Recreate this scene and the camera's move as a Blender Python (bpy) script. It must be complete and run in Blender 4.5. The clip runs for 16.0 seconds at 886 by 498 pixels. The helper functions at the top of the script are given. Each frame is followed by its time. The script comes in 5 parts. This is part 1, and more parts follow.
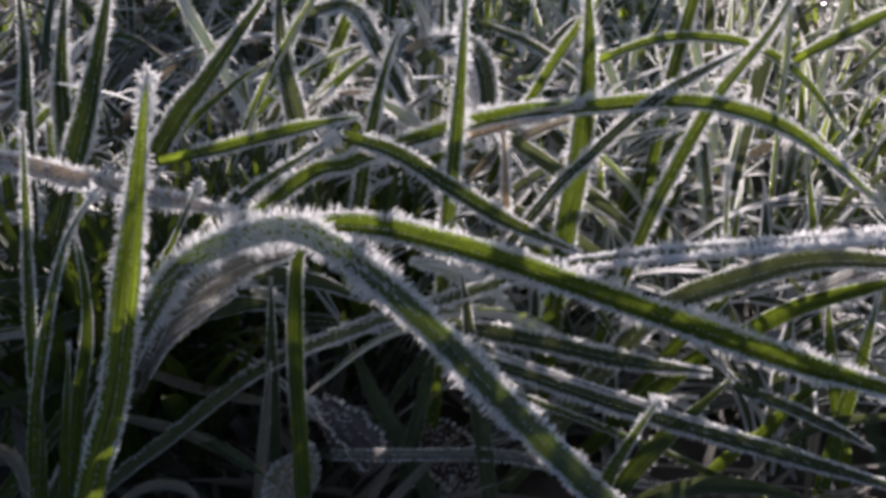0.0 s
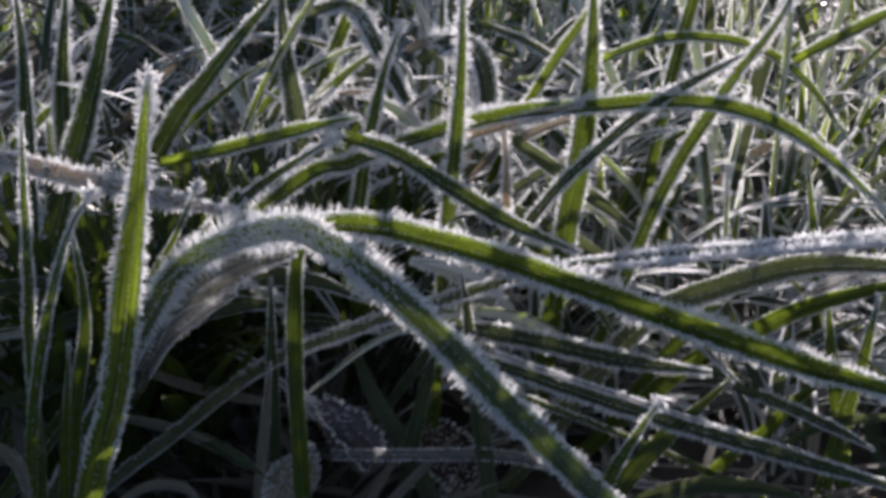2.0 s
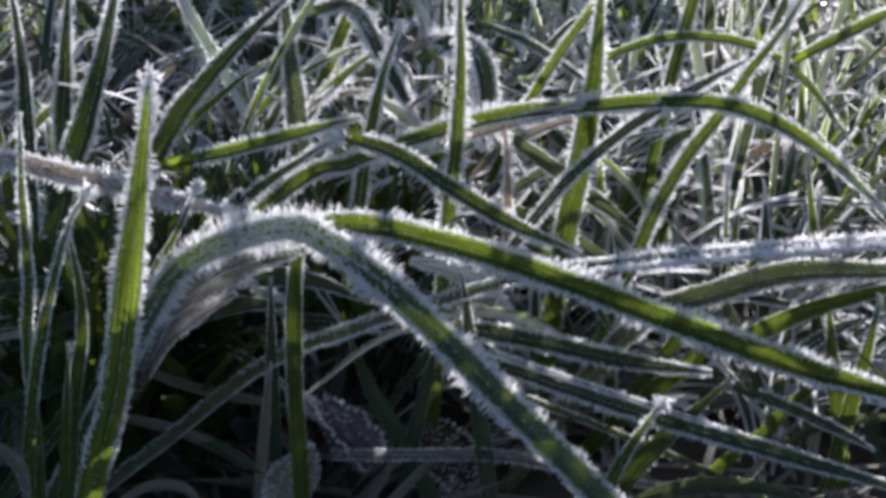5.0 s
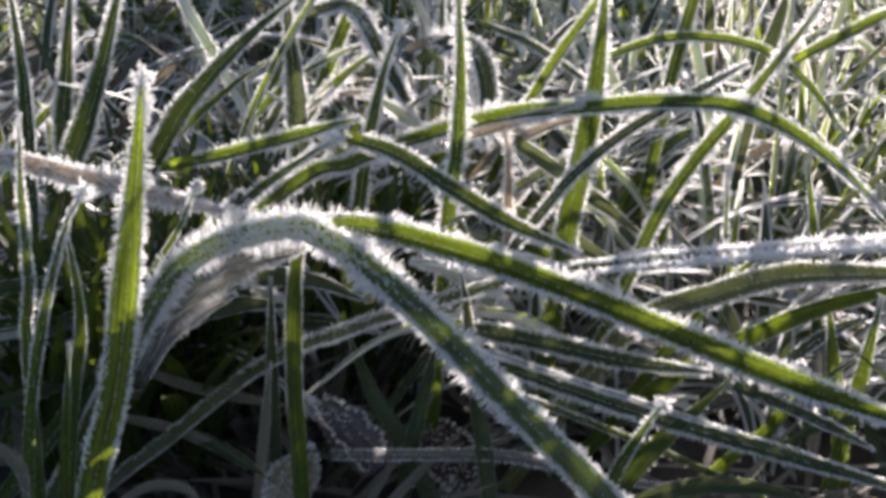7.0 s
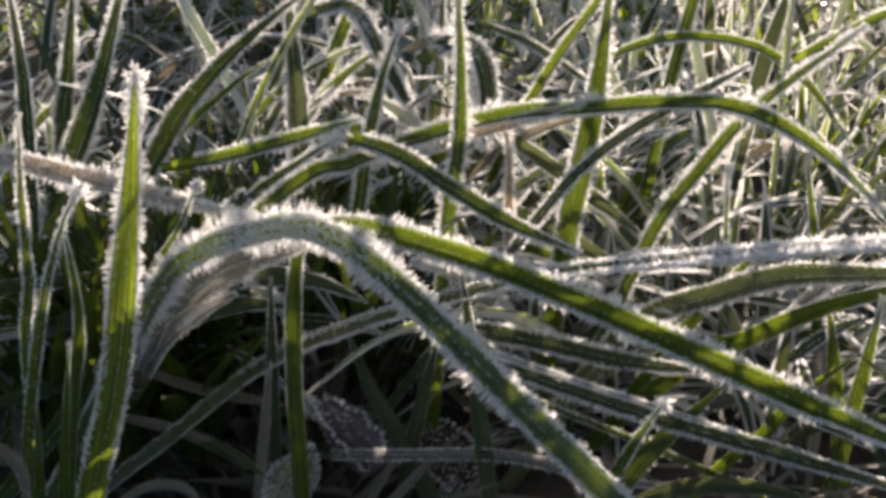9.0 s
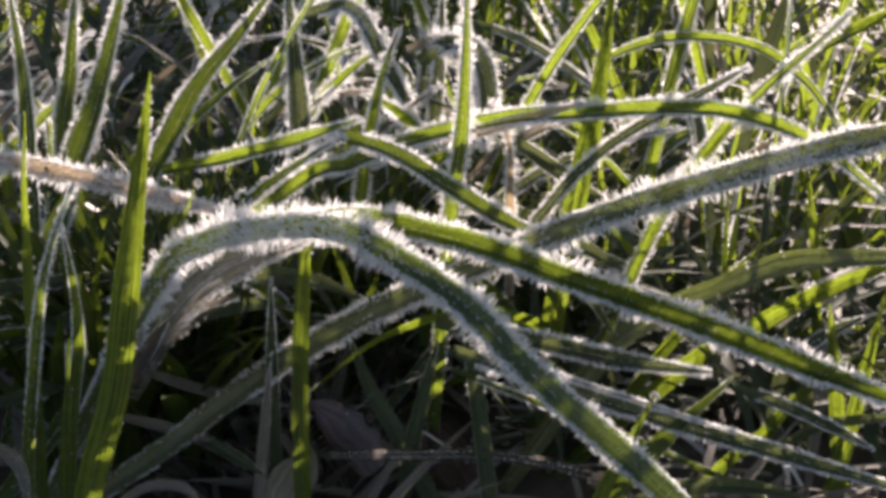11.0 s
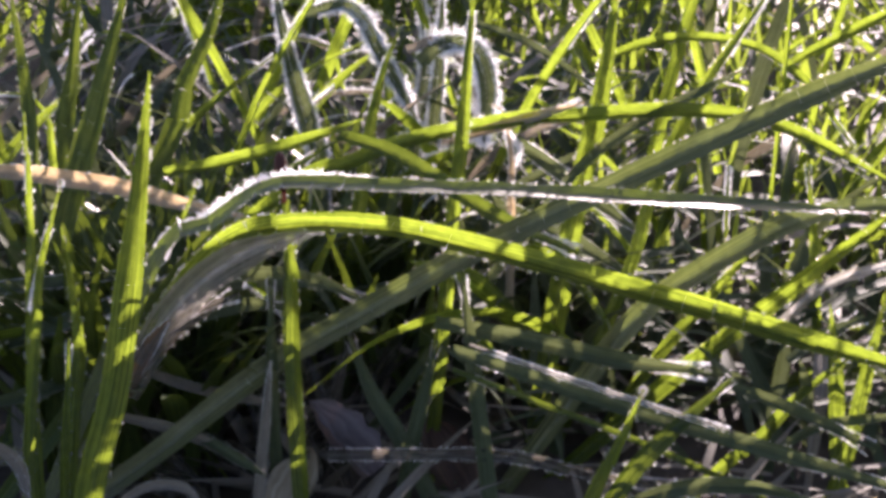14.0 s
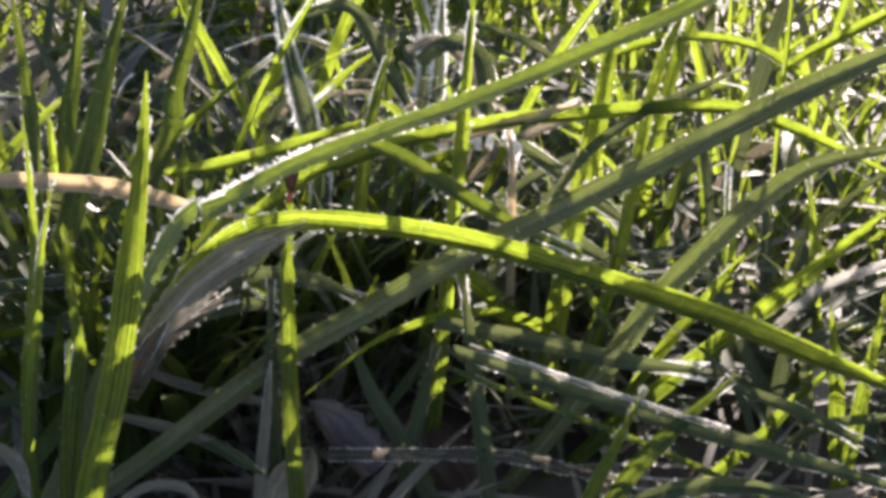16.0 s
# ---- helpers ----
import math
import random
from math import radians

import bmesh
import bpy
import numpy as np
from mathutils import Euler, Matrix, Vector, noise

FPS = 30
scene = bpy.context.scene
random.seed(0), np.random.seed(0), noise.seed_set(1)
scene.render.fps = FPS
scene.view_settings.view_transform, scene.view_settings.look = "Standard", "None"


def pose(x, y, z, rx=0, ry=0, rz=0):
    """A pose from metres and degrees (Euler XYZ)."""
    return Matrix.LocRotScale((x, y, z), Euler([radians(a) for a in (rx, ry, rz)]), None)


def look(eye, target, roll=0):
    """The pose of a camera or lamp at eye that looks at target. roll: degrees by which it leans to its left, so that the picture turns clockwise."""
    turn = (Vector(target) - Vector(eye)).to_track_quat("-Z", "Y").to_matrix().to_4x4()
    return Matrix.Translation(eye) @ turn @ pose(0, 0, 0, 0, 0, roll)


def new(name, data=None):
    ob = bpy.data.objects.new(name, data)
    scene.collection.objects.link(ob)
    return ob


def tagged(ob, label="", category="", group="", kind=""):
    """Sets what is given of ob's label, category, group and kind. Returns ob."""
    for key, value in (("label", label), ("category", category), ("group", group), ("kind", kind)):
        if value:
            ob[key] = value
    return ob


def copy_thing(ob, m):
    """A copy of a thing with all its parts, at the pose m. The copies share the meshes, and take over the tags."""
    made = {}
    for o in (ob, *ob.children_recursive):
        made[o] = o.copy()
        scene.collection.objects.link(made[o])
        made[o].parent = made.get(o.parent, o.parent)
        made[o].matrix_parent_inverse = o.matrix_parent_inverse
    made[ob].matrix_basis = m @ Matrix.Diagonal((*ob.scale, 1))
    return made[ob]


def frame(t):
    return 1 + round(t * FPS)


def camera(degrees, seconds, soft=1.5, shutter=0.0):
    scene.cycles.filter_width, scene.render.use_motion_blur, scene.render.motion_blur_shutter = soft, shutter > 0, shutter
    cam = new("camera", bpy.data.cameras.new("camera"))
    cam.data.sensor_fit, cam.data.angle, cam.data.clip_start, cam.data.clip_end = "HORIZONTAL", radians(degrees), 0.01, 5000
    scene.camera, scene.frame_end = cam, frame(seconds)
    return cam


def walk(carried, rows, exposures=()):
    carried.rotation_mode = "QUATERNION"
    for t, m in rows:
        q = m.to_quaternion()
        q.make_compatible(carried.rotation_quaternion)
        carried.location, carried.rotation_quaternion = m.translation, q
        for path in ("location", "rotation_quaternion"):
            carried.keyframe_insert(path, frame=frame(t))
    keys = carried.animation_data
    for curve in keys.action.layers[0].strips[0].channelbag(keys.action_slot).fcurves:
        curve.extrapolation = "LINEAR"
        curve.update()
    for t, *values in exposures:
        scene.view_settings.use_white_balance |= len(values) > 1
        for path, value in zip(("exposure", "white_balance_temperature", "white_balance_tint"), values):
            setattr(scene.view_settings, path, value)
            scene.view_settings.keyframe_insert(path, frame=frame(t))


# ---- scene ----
# The camera stands still, a hand's width above the ground, looking slightly down into frosted grass.
cam = camera(40, 16.0, soft=3.8)
EYE = pose(0, 0, 0.11, 68, 0, 0)
walk(cam, [(0, EYE), (16, EYE)],
     exposures=[(0, 0.44, 6100, 26), (1.5, 0.52, 6050, 25), (3, 0.34, 5600, 23), (4, 0.42, 5550, 21), (7, 1.16, 6300, 23), (9, 0.96, 6950, 22),
                (11.5, 1.26, 6550, 29), (12.5, 1.6, 6150, 38), (14.5, 1.76, 6350, 32), (16, 1.8, 6500, 23)])

# ---- light: a low winter sun behind the grass, and a clear sky ----
SUN_HEIGHT, SUN_SIDE = 15, 17          # degrees above the horizon, and to the right of straight ahead
world = bpy.data.worlds.new("sky")
scene.world = world
world.use_nodes = True
wn = world.node_tree.nodes
sky = wn.new("ShaderNodeTexSky")
sky.sky_type, sky.sun_disc = "NISHITA", False
sky.sun_elevation, sky.sun_rotation = radians(SUN_HEIGHT), radians(SUN_SIDE)
wn["Background"].inputs[1].default_value = 0.069
world.node_tree.links.new(sky.outputs[0], wn["Background"].inputs[0])
sun = new("sun", bpy.data.lights.new("sun", "SUN"))
sun.data.energy, sun.data.angle, sun.data.color = 5.0, radians(0.5), (1.0, 0.92, 0.78)
to_sun = Vector((math.sin(radians(SUN_SIDE)) * math.cos(radians(SUN_HEIGHT)),
                 math.cos(radians(SUN_SIDE)) * math.cos(radians(SUN_HEIGHT)), math.sin(radians(SUN_HEIGHT))))
sun.matrix_world = look(to_sun, (0, 0, 0))


# ---- materials ----
def material(name):
    m = bpy.data.materials.new(name)
    m.use_nodes = True
    m.node_tree.nodes.clear()
    return m, m.node_tree.nodes, m.node_tree.links


def leaf_material(name, dark, light, through_dark, through_light, rough=0.45, share=0.55, gloss=0.45, clear=0.0):
    """A thin leaf: veins run along it, light shines through it. clear: how far it is see-through."""
    m, n, l = material(name)
    uv = n.new("ShaderNodeUVMap")
    uv.uv_map = "leaf"
    sep = n.new("ShaderNodeSeparateXYZ")
    l.new(uv.outputs[0], sep.inputs[0])
    # fine ribs across the width
    ribs = n.new("ShaderNodeMath")
    ribs.operation = "MULTIPLY"
    ribs.inputs[1].default_value = 44
    l.new(sep.outputs[0], ribs.inputs[0])
    wave = n.new("ShaderNodeMath")
    wave.operation = "SINE"
    l.new(ribs.outputs[0], wave.inputs[0])
    # long streaks
    comb = n.new("ShaderNodeCombineXYZ")
    stretch = n.new("ShaderNodeMath")
    stretch.operation = "MULTIPLY"
    stretch.inputs[1].default_value = 60
    l.new(sep.outputs[1], stretch.inputs[0])
    across = n.new("ShaderNodeMath")
    across.operation = "MULTIPLY"
    across.inputs[1].default_value = 9
    l.new(sep.outputs[0], across.inputs[0])
    l.new(across.outputs[0], comb.inputs[0])
    l.new(stretch.outputs[0], comb.inputs[1])
    l.new(sep.outputs[2], comb.inputs[2])
    streak = n.new("ShaderNodeTexNoise")
    streak.inputs["Scale"].default_value = 1.0
    streak.inputs["Detail"].default_value = 5
    l.new(comb.outputs[0], streak.inputs["Vector"])
    mott = n.new("ShaderNodeTexNoise")
    mott.inputs["Scale"].default_value = 900
    geo = n.new("ShaderNodeTexCoord")
    l.new(geo.outputs["Object"], mott.inputs["Vector"])
    add = n.new("ShaderNodeMath")
    add.operation = "MULTIPLY_ADD"
    add.inputs[1].default_value = 0.055
    l.new(wave.outputs[0], add.inputs[0])
    l.new(streak.outputs[0], add.inputs[2])
    add2 = n.new("ShaderNodeMath")
    add2.operation = "MULTIPLY_ADD"
    add2.inputs[1].default_value = 0.25
    l.new(mott.outputs[0], add2.inputs[0])
    l.new(add.outputs[0], add2.inputs[2])
    ramp = n.new("ShaderNodeValToRGB")
    ramp.color_ramp.elements[0].position, ramp.color_ramp.elements[0].color = 0.42, (*dark, 1)
    ramp.color_ramp.elements[1].position, ramp.color_ramp.elements[1].color = 0.85, (*light, 1)
    l.new(add2.outputs[0], ramp.inputs[0])
    ramp2 = n.new("ShaderNodeValToRGB")
    ramp2.color_ramp.elements[0].position, ramp2.color_ramp.elements[0].color = 0.42, (*through_dark, 1)
    ramp2.color_ramp.elements[1].position, ramp2.color_ramp.elements[1].color = 0.85, (*through_light, 1)
    l.new(add2.outputs[0], ramp2.inputs[0])
    bump = n.new("ShaderNodeBump")
    bump.inputs["Strength"].default_value = 0.35
    bump.inputs["Distance"].default_value = 0.0001
    l.new(add2.outputs[0], bump.inputs["Height"])
    skin = n.new("ShaderNodeBsdfPrincipled")
    skin.inputs["Roughness"].default_value = rough
    skin.inputs["Specular IOR Level"].default_value = gloss
    l.new(ramp.outputs[0], skin.inputs["Base Color"])
    l.new(bump.outputs[0], skin.inputs["Normal"])
    glow = n.new("ShaderNodeBsdfTranslucent")
    l.new(ramp2.outputs[0], glow.inputs[0])
    l.new(bump.outputs[0], glow.inputs["Normal"])
    mix = n.new("ShaderNodeMixShader")
    mix.inputs[0].default_value = share
    l.new(skin.outputs[0], mix.inputs[1])
    l.new(glow.outputs[0], mix.inputs[2])
    last = mix
    if clear:
        bare = n.new("ShaderNodeBsdfTransparent")
        last = n.new("ShaderNodeMixShader")
        last.inputs[0].default_value = clear
        l.new(mix.outputs[0], last.inputs[1])
        l.new(bare.outputs[0], last.inputs[2])
    out = n.new("ShaderNodeOutputMaterial")
    l.new(last.outputs[0], out.inputs[0])
    return m


fresh = leaf_material("fresh_grass", (0.024, 0.046, 0.008), (0.056, 0.088, 0.02), (0.10, 0.15, 0.008), (0.43, 0.57, 0.045), 0.42, 0.5, 0.28)
wet = leaf_material("wet_grass", (0.026, 0.046, 0.010), (0.06, 0.088, 0.024), (0.09, 0.135, 0.009), (0.36, 0.48, 0.045), 0.46, 0.42, 1.0)
dark = leaf_material("deep_green_grass", (0.03, 0.054, 0.014), (0.08, 0.108, 0.04), (0.08, 0.125, 0.006), (0.28, 0.36, 0.03), 0.46, 0.26, 0.2)
young = leaf_material("young_grass", (0.04, 0.075, 0.012), (0.10, 0.15, 0.03), (0.20, 0.29, 0.016), (0.43, 0.53, 0.06), 0.4, 0.5)
# a greyer copy of the grass, with the shade put into its colour
dull = leaf_material("shaded_grass", (0.04, 0.058, 0.027), (0.10, 0.128, 0.075), (0.09, 0.11, 0.03), (0.17, 0.20, 0.08), 0.65, 0.3, 0.15)
straw = leaf_material("withered_grass", (0.14, 0.125, 0.095), (0.32, 0.29, 0.24), (0.20, 0.16, 0.10), (0.36, 0.31, 0.22), 0.65, 0.3, 0.12)
dead = leaf_material("buff_dead_grass", (0.26, 0.22, 0.15), (0.50, 0.45, 0.35), (0.40, 0.27, 0.12), (0.62, 0.47, 0.28), 0.5, 0.45, 0.3)
matte = leaf_material("matte_grass", (0.062, 0.073, 0.030), (0.165, 0.18, 0.085), (0.09, 0.12, 0.02), (0.23, 0.28, 0.06), 0.34, 0.24, 0.55)
silver = leaf_material("silvery_sheath", (0.09, 0.088, 0.078), (0.26, 0.255, 0.23), (0.22, 0.21, 0.17), (0.48, 0.45, 0.38), 0.16, 0.5, 0.9, 0.3)
husk = leaf_material("grey_husk", (0.045, 0.04, 0.03), (0.14, 0.13, 0.105), (0.10, 0.085, 0.06), (0.24, 0.21, 0.16), 0.35, 0.4, 0.5, 0.3)
russet = leaf_material("russet_tip", (0.05, 0.017, 0.010), (0.13, 0.045, 0.025), (0.10, 0.025, 0.012), (0.22, 0.06, 0.03), 0.4, 0.35)
rust = leaf_material("rust_brown_leaf", (0.08, 0.05, 0.03), (0.20, 0.13, 0.08), (0.20, 0.10, 0.03), (0.45, 0.25, 0.10), 0.4, 0.4)
grey_leaf = leaf_material("grey_purple_leaf", (0.07, 0.055, 0.055), (0.20, 0.165, 0.165), (0.06, 0.04, 0.04), (0.13, 0.09, 0.09), 0.5, 0.25)
brown = leaf_material("brown_dead_leaf", (0.035, 0.02, 0.015), (0.10, 0.058, 0.042), (0.06, 0.024, 0.012), (0.13, 0.055, 0.028), 0.55, 0.3)


def frost_material(name="hoar_frost", clearness=0.12, glow_share=0.62, patchy=False):
    """Clear, rough ice needles: most of the light goes on through them and is scattered."""
    m, n, l = material(name)
    skin = n.new("ShaderNodeBsdfPrincipled")
    skin.inputs["Base Color"].default_value = (0.92, 0.92, 0.92, 1)
    skin.inputs["Roughness"].default_value = 0.25
    glow = n.new("ShaderNodeBsdfTranslucent")
    glow.inputs[0].default_value = (0.97, 0.97, 0.97, 1)
    mix = n.new("ShaderNodeMixShader")
    mix.inputs[0].default_value = glow_share
    l.new(skin.outputs[0], mix.inputs[1])
    l.new(glow.outputs[0], mix.inputs[2])
    clear = n.new("ShaderNodeBsdfTransparent")
    thin = n.new("ShaderNodeMixShader")
    thin.inputs[0].default_value = clearness
    if patchy:
        co = n.new("ShaderNodeTexCoord")
        grain = n.new("ShaderNodeTexNoise")
        grain.inputs["Scale"].default_value, grain.inputs["Detail"].default_value = 1400, 4
        l.new(co.outputs["Object"], grain.inputs["Vector"])
        ramp = n.new("ShaderNodeValToRGB")
        ramp.color_ramp.elements[0].position, ramp.color_ramp.elements[0].color = 0.5, (clearness,) * 3 + (1,)
        ramp.color_ramp.elements[1].position, ramp.color_ramp.elements[1].color = 0.72, (0.18, 0.18, 0.18, 1)
        l.new(grain.outputs[0], ramp.inputs[0])
        l.new(ramp.outputs[0], thin.inputs[0])
        bump = n.new("ShaderNodeBump")
        bump.inputs["Strength"].default_value, bump.inputs["Distance"].default_value = 0.8, 0.0002
        l.new(grain.outputs[0], bump.inputs["Height"])
        l.new(bump.outputs[0], skin.inputs["Normal"])
    l.new(mix.outputs[0], thin.inputs[1])
    l.new(clear.outputs[0], thin.inputs[2])
    out = n.new("ShaderNodeOutputMaterial")
    l.new(thin.outputs[0], out.inputs[0])
    return m


def dew_material():
    """Clear water drops; some translucent white is mixed in to imitate their sparkle."""
    m, n, l = material("dew")
    skin = n.new("ShaderNodeBsdfPrincipled")
    skin.inputs["Base Color"].default_value = (1, 1, 1, 1)
    skin.inputs["Roughness"].default_value = 0.12
    skin.inputs["IOR"].default_value = 1.33
    skin.inputs["Transmission Weight"].default_value = 1.0
    sparkle = n.new("ShaderNodeBsdfTranslucent")
    sparkle.inputs[0].default_value = (0.97, 0.97, 0.97, 1)
    mix = n.new("ShaderNodeMixShader")
    mix.inputs[0].default_value = 0.08
    l.new(skin.outputs[0], mix.inputs[1])
    l.new(sparkle.outputs[0], mix.inputs[2])
    out = n.new("ShaderNodeOutputMaterial")
    l.new(mix.outputs[0], out.inputs[0])
    return m


def soil_material():
    m, n, l = material("damp_soil")
    co = n.new("ShaderNodeTexCoord")
    big = n.new("ShaderNodeTexNoise")
    big.inputs["Scale"].default_value, big.inputs["Detail"].default_value = 60, 8
    l.new(co.outputs["Object"], big.inputs["Vector"])
    grit = n.new("ShaderNodeTexVoronoi")
    grit.inputs["Scale"].default_value = 420
    l.new(co.outputs["Object"], grit.inputs["Vector"])
    ramp = n.new("ShaderNodeValToRGB")
    ramp.color_ramp.elements[0].position, ramp.color_ramp.elements[0].color = 0.35, (0.03, 0.022, 0.015, 1)
    ramp.color_ramp.elements[1].position, ramp.color_ramp.elements[1].color = 0.75, (0.10, 0.075, 0.053, 1)
    l.new(big.outputs[0], ramp.inputs[0])
    bump = n.new("ShaderNodeBump")
    bump.inputs["Strength"].default_value, bump.inputs["Distance"].default_value = 0.5, 0.0005
    l.new(grit.outputs["Distance"], bump.inputs["Height"])
    skin = n.new("ShaderNodeBsdfPrincipled")
    skin.inputs["Roughness"].default_value = 0.8
    l.new(ramp.outputs[0], skin.inputs["Base Color"])
    l.new(bump.outputs[0], skin.inputs["Normal"])
    out = n.new("ShaderNodeOutputMaterial")
    l.new(skin.outputs[0], out.inputs[0])
    return m


# rime is nearly opaque, so the added layers behind the leaves block the sun
frost, rime = frost_material(), frost_material("rime", 0.03, 0.3, True)
dew, soil = dew_material(), soil_material()

# ---- ground: one sheet to the horizon, fine clods near the camera ----
CM = 0.01


def build_ground():
    bm = bmesh.new()
    n = 130
    rows = []
    for j in range(n + 1):
        row = []
        for i in range(n + 1):
            a, b = (i / n * 2 - 1), (j / n * 2 - 1)
            x, y = 0.05 * math.sinh(a * 7.8), 0.2 + 0.05 * math.sinh(b * 7.8)
            near = 1 / (1 + (x * x + y * y) * 2)
            z = (noise.noise((x * 40, y * 40, 0)) * 0.004 + noise.noise((x * 130, y * 130, 3)) * 0.002) * near - 0.001
            row.append(bm.verts.new((x, y, z)))
        rows.append(row)
    for j in range(n):
        for i in range(n):
            bm.faces.new((rows[j][i], rows[j][i + 1], rows[j + 1][i + 1], rows[j + 1][i])).smooth = True
    me = bpy.data.meshes.new("ground")
    bm.to_mesh(me)
    bm.free()
    me.materials.append(soil)
    tagged(new("ground", me), "dark damp crumbly soil under the grass", "ground", kind="structure")


build_ground()

# ---- grass ----
MOVES = []          # (thing or part, rows) for motions()
rnd = random.Random(11)
FACE = Vector((0, -0.8, 0.6))
FOLD = 2.0          # how deep the blades are creased
OPEN = Vector((0, 0, 0.11))      # the open side of the tuft, which frost leaves bare last


class Line:
    """A smooth line through points, read by the length along it."""

    def __init__(self, pts, face=FACE):
        p = [Vector(q) for q in pts]
        p = [p[0] * 2 - p[1]] + p + [p[-1] * 2 - p[-2]]
        out = []
        for k in range(1, len(p) - 2):
            a, b, c, d = p[k - 1:k + 3]
            for i in range(16):
                t = i / 16
                out.append(0.5 * ((2 * b) + (c - a) * t + (2 * a - 5 * b + 4 * c - d) * t * t + (3 * b - a - 3 * c + d) * t ** 3))
        out.append(p[-2])
        self.pts, self.face = out, face
        self.at = [0.0]
        for a, b in zip(out, out[1:]):
            self.at.append(self.at[-1] + (b - a).length)
        self.length = self.at[-1]
        self.fold = FOLD
        self.taper = 0.13 if self.length > 0.1 else 0.34

    def point(self, s):
        if s >= self.length:
            k, over = len(self.pts) - 2, s - self.length
            return self.pts[-1] + (self.pts[-1] - self.pts[-2]).normalized() * over
        k = max(0, min(len(self.pts) - 2, int(np.searchsorted(self.at, s)) - 1))
        f = (s - self.at[k]) / max(1e-9, self.at[k + 1] - self.at[k])
        return self.pts[k].lerp(self.pts[k + 1], f)

    def frame_at(self, s):
        """x across the blade, y along it, z out of its face."""
        e = 0.002
        along = (self.point(s + e) - self.point(max(0, s - e))).normalized()
        out = (self.face - along * self.face.dot(along)).normalized()
        side = along.cross(out)
        m = Matrix((side, along, out)).transposed().to_4x4()
        m.translation = self.point(s)
        return m


def link(name, bm, mat, parent=None):
    me = bpy.data.meshes.new(name)
    bm.to_mesh(me)
    bm.free()
    me.materials.append(mat)
    ob = new(name, me)
    ob.parent = parent
    return ob


def half_width(f, w, taper=0.34):
    """Half the width at the share f of the blade's length: a slim foot, a long even middle, a pointed tip."""
    foot = 0.7 + 0.3 * min(1, f / 0.25)
    end = min(1, ((1 - f) / taper)) ** 0.75 if f < 1 else 0
    return max(0.00012, w / 2 * foot * end)


def leaf_mesh(line, s0, s1, w, rings, inv, seed, lap=0.0):
    """A folded ribbon with a raised rib and turned-up edges, from s0 to s1 of the line."""
    bm = bmesh.new()
    uv = bm.loops.layers.uv.new("leaf")
    prof = ((-1, 0.16), (-0.62, 0.02), (-0.3, -0.05), (0, -0.16), (0.3, -0.05), (0.62, 0.02), (1, 0.16))
    rows, marks = [], []
    steps = [s0 + (s1 - s0) * i / rings for i in range(rings + 1)]
    if lap:
        steps.append(s1 + lap)
    for i, s in enumerate(steps):
        f = s / line.length
        h = half_width(min(f, 1), w, line.taper)
        wav = 1 + 0.06 * noise.noise((s * 260, seed, 0))
        tuck = 0.985 if lap and i == len(steps) - 1 else 1
        m = inv @ line.frame_at(s)
        row = []
        for x, z in prof:
            lift = 0.10 * h * noise.noise((s * 180, seed, x))
            row.append(bm.verts.new(m @ Vector((x * h * wav * tuck, 0, z * h * line.fold + lift - (0.00006 if tuck < 1 else 0)))))
        rows.append(row)
        marks.append(s)
    for i in range(len(rows) - 1):
        for k in range(len(prof) - 1):
            f = bm.faces.new((rows[i][k], rows[i][k + 1], rows[i + 1][k + 1], rows[i + 1][k]))
            f.smooth = True
            for lp, (u, v) in zip(f.loops, ((k, i), (k + 1, i), (k + 1, i + 1), (k, i + 1))):
                lp[uv].uv = (u / 6, marks[v] + seed * 0.37)
    return bm


def needle(bm, p, way, length, r):
    """One hoar-frost crystal: a thin creased plate that tapers to a point."""
    way = way.normalized()
    a = way.orthogonal().normalized()
    turn = rnd.random() * 6.28
    side = (a * math.cos(turn) + way.cross(a) * math.sin(turn)) * r * 1.5
    up = way.cross(side) * 0.5
    q = p + way * length * 0.65
    v = [bm.verts.new(c) for c in (p - side, p + up, p + side, q + side * 0.75, q + up * 0.75, q - side * 0.75, p + way * length)]
    for f in ((0, 1, 4, 5), (1, 2, 3, 4), (5, 4, 6), (4, 3, 6)):
        bm.faces.new([v[k] for k in f])


def exposed(p):
    """Frost is thickest on what stands free, thin down among the crowded stems."""
    low = 0.014 if p.x < -0.03 else 0.008
    return min(1.15, max(0.2, (p.z - low) / 0.029))


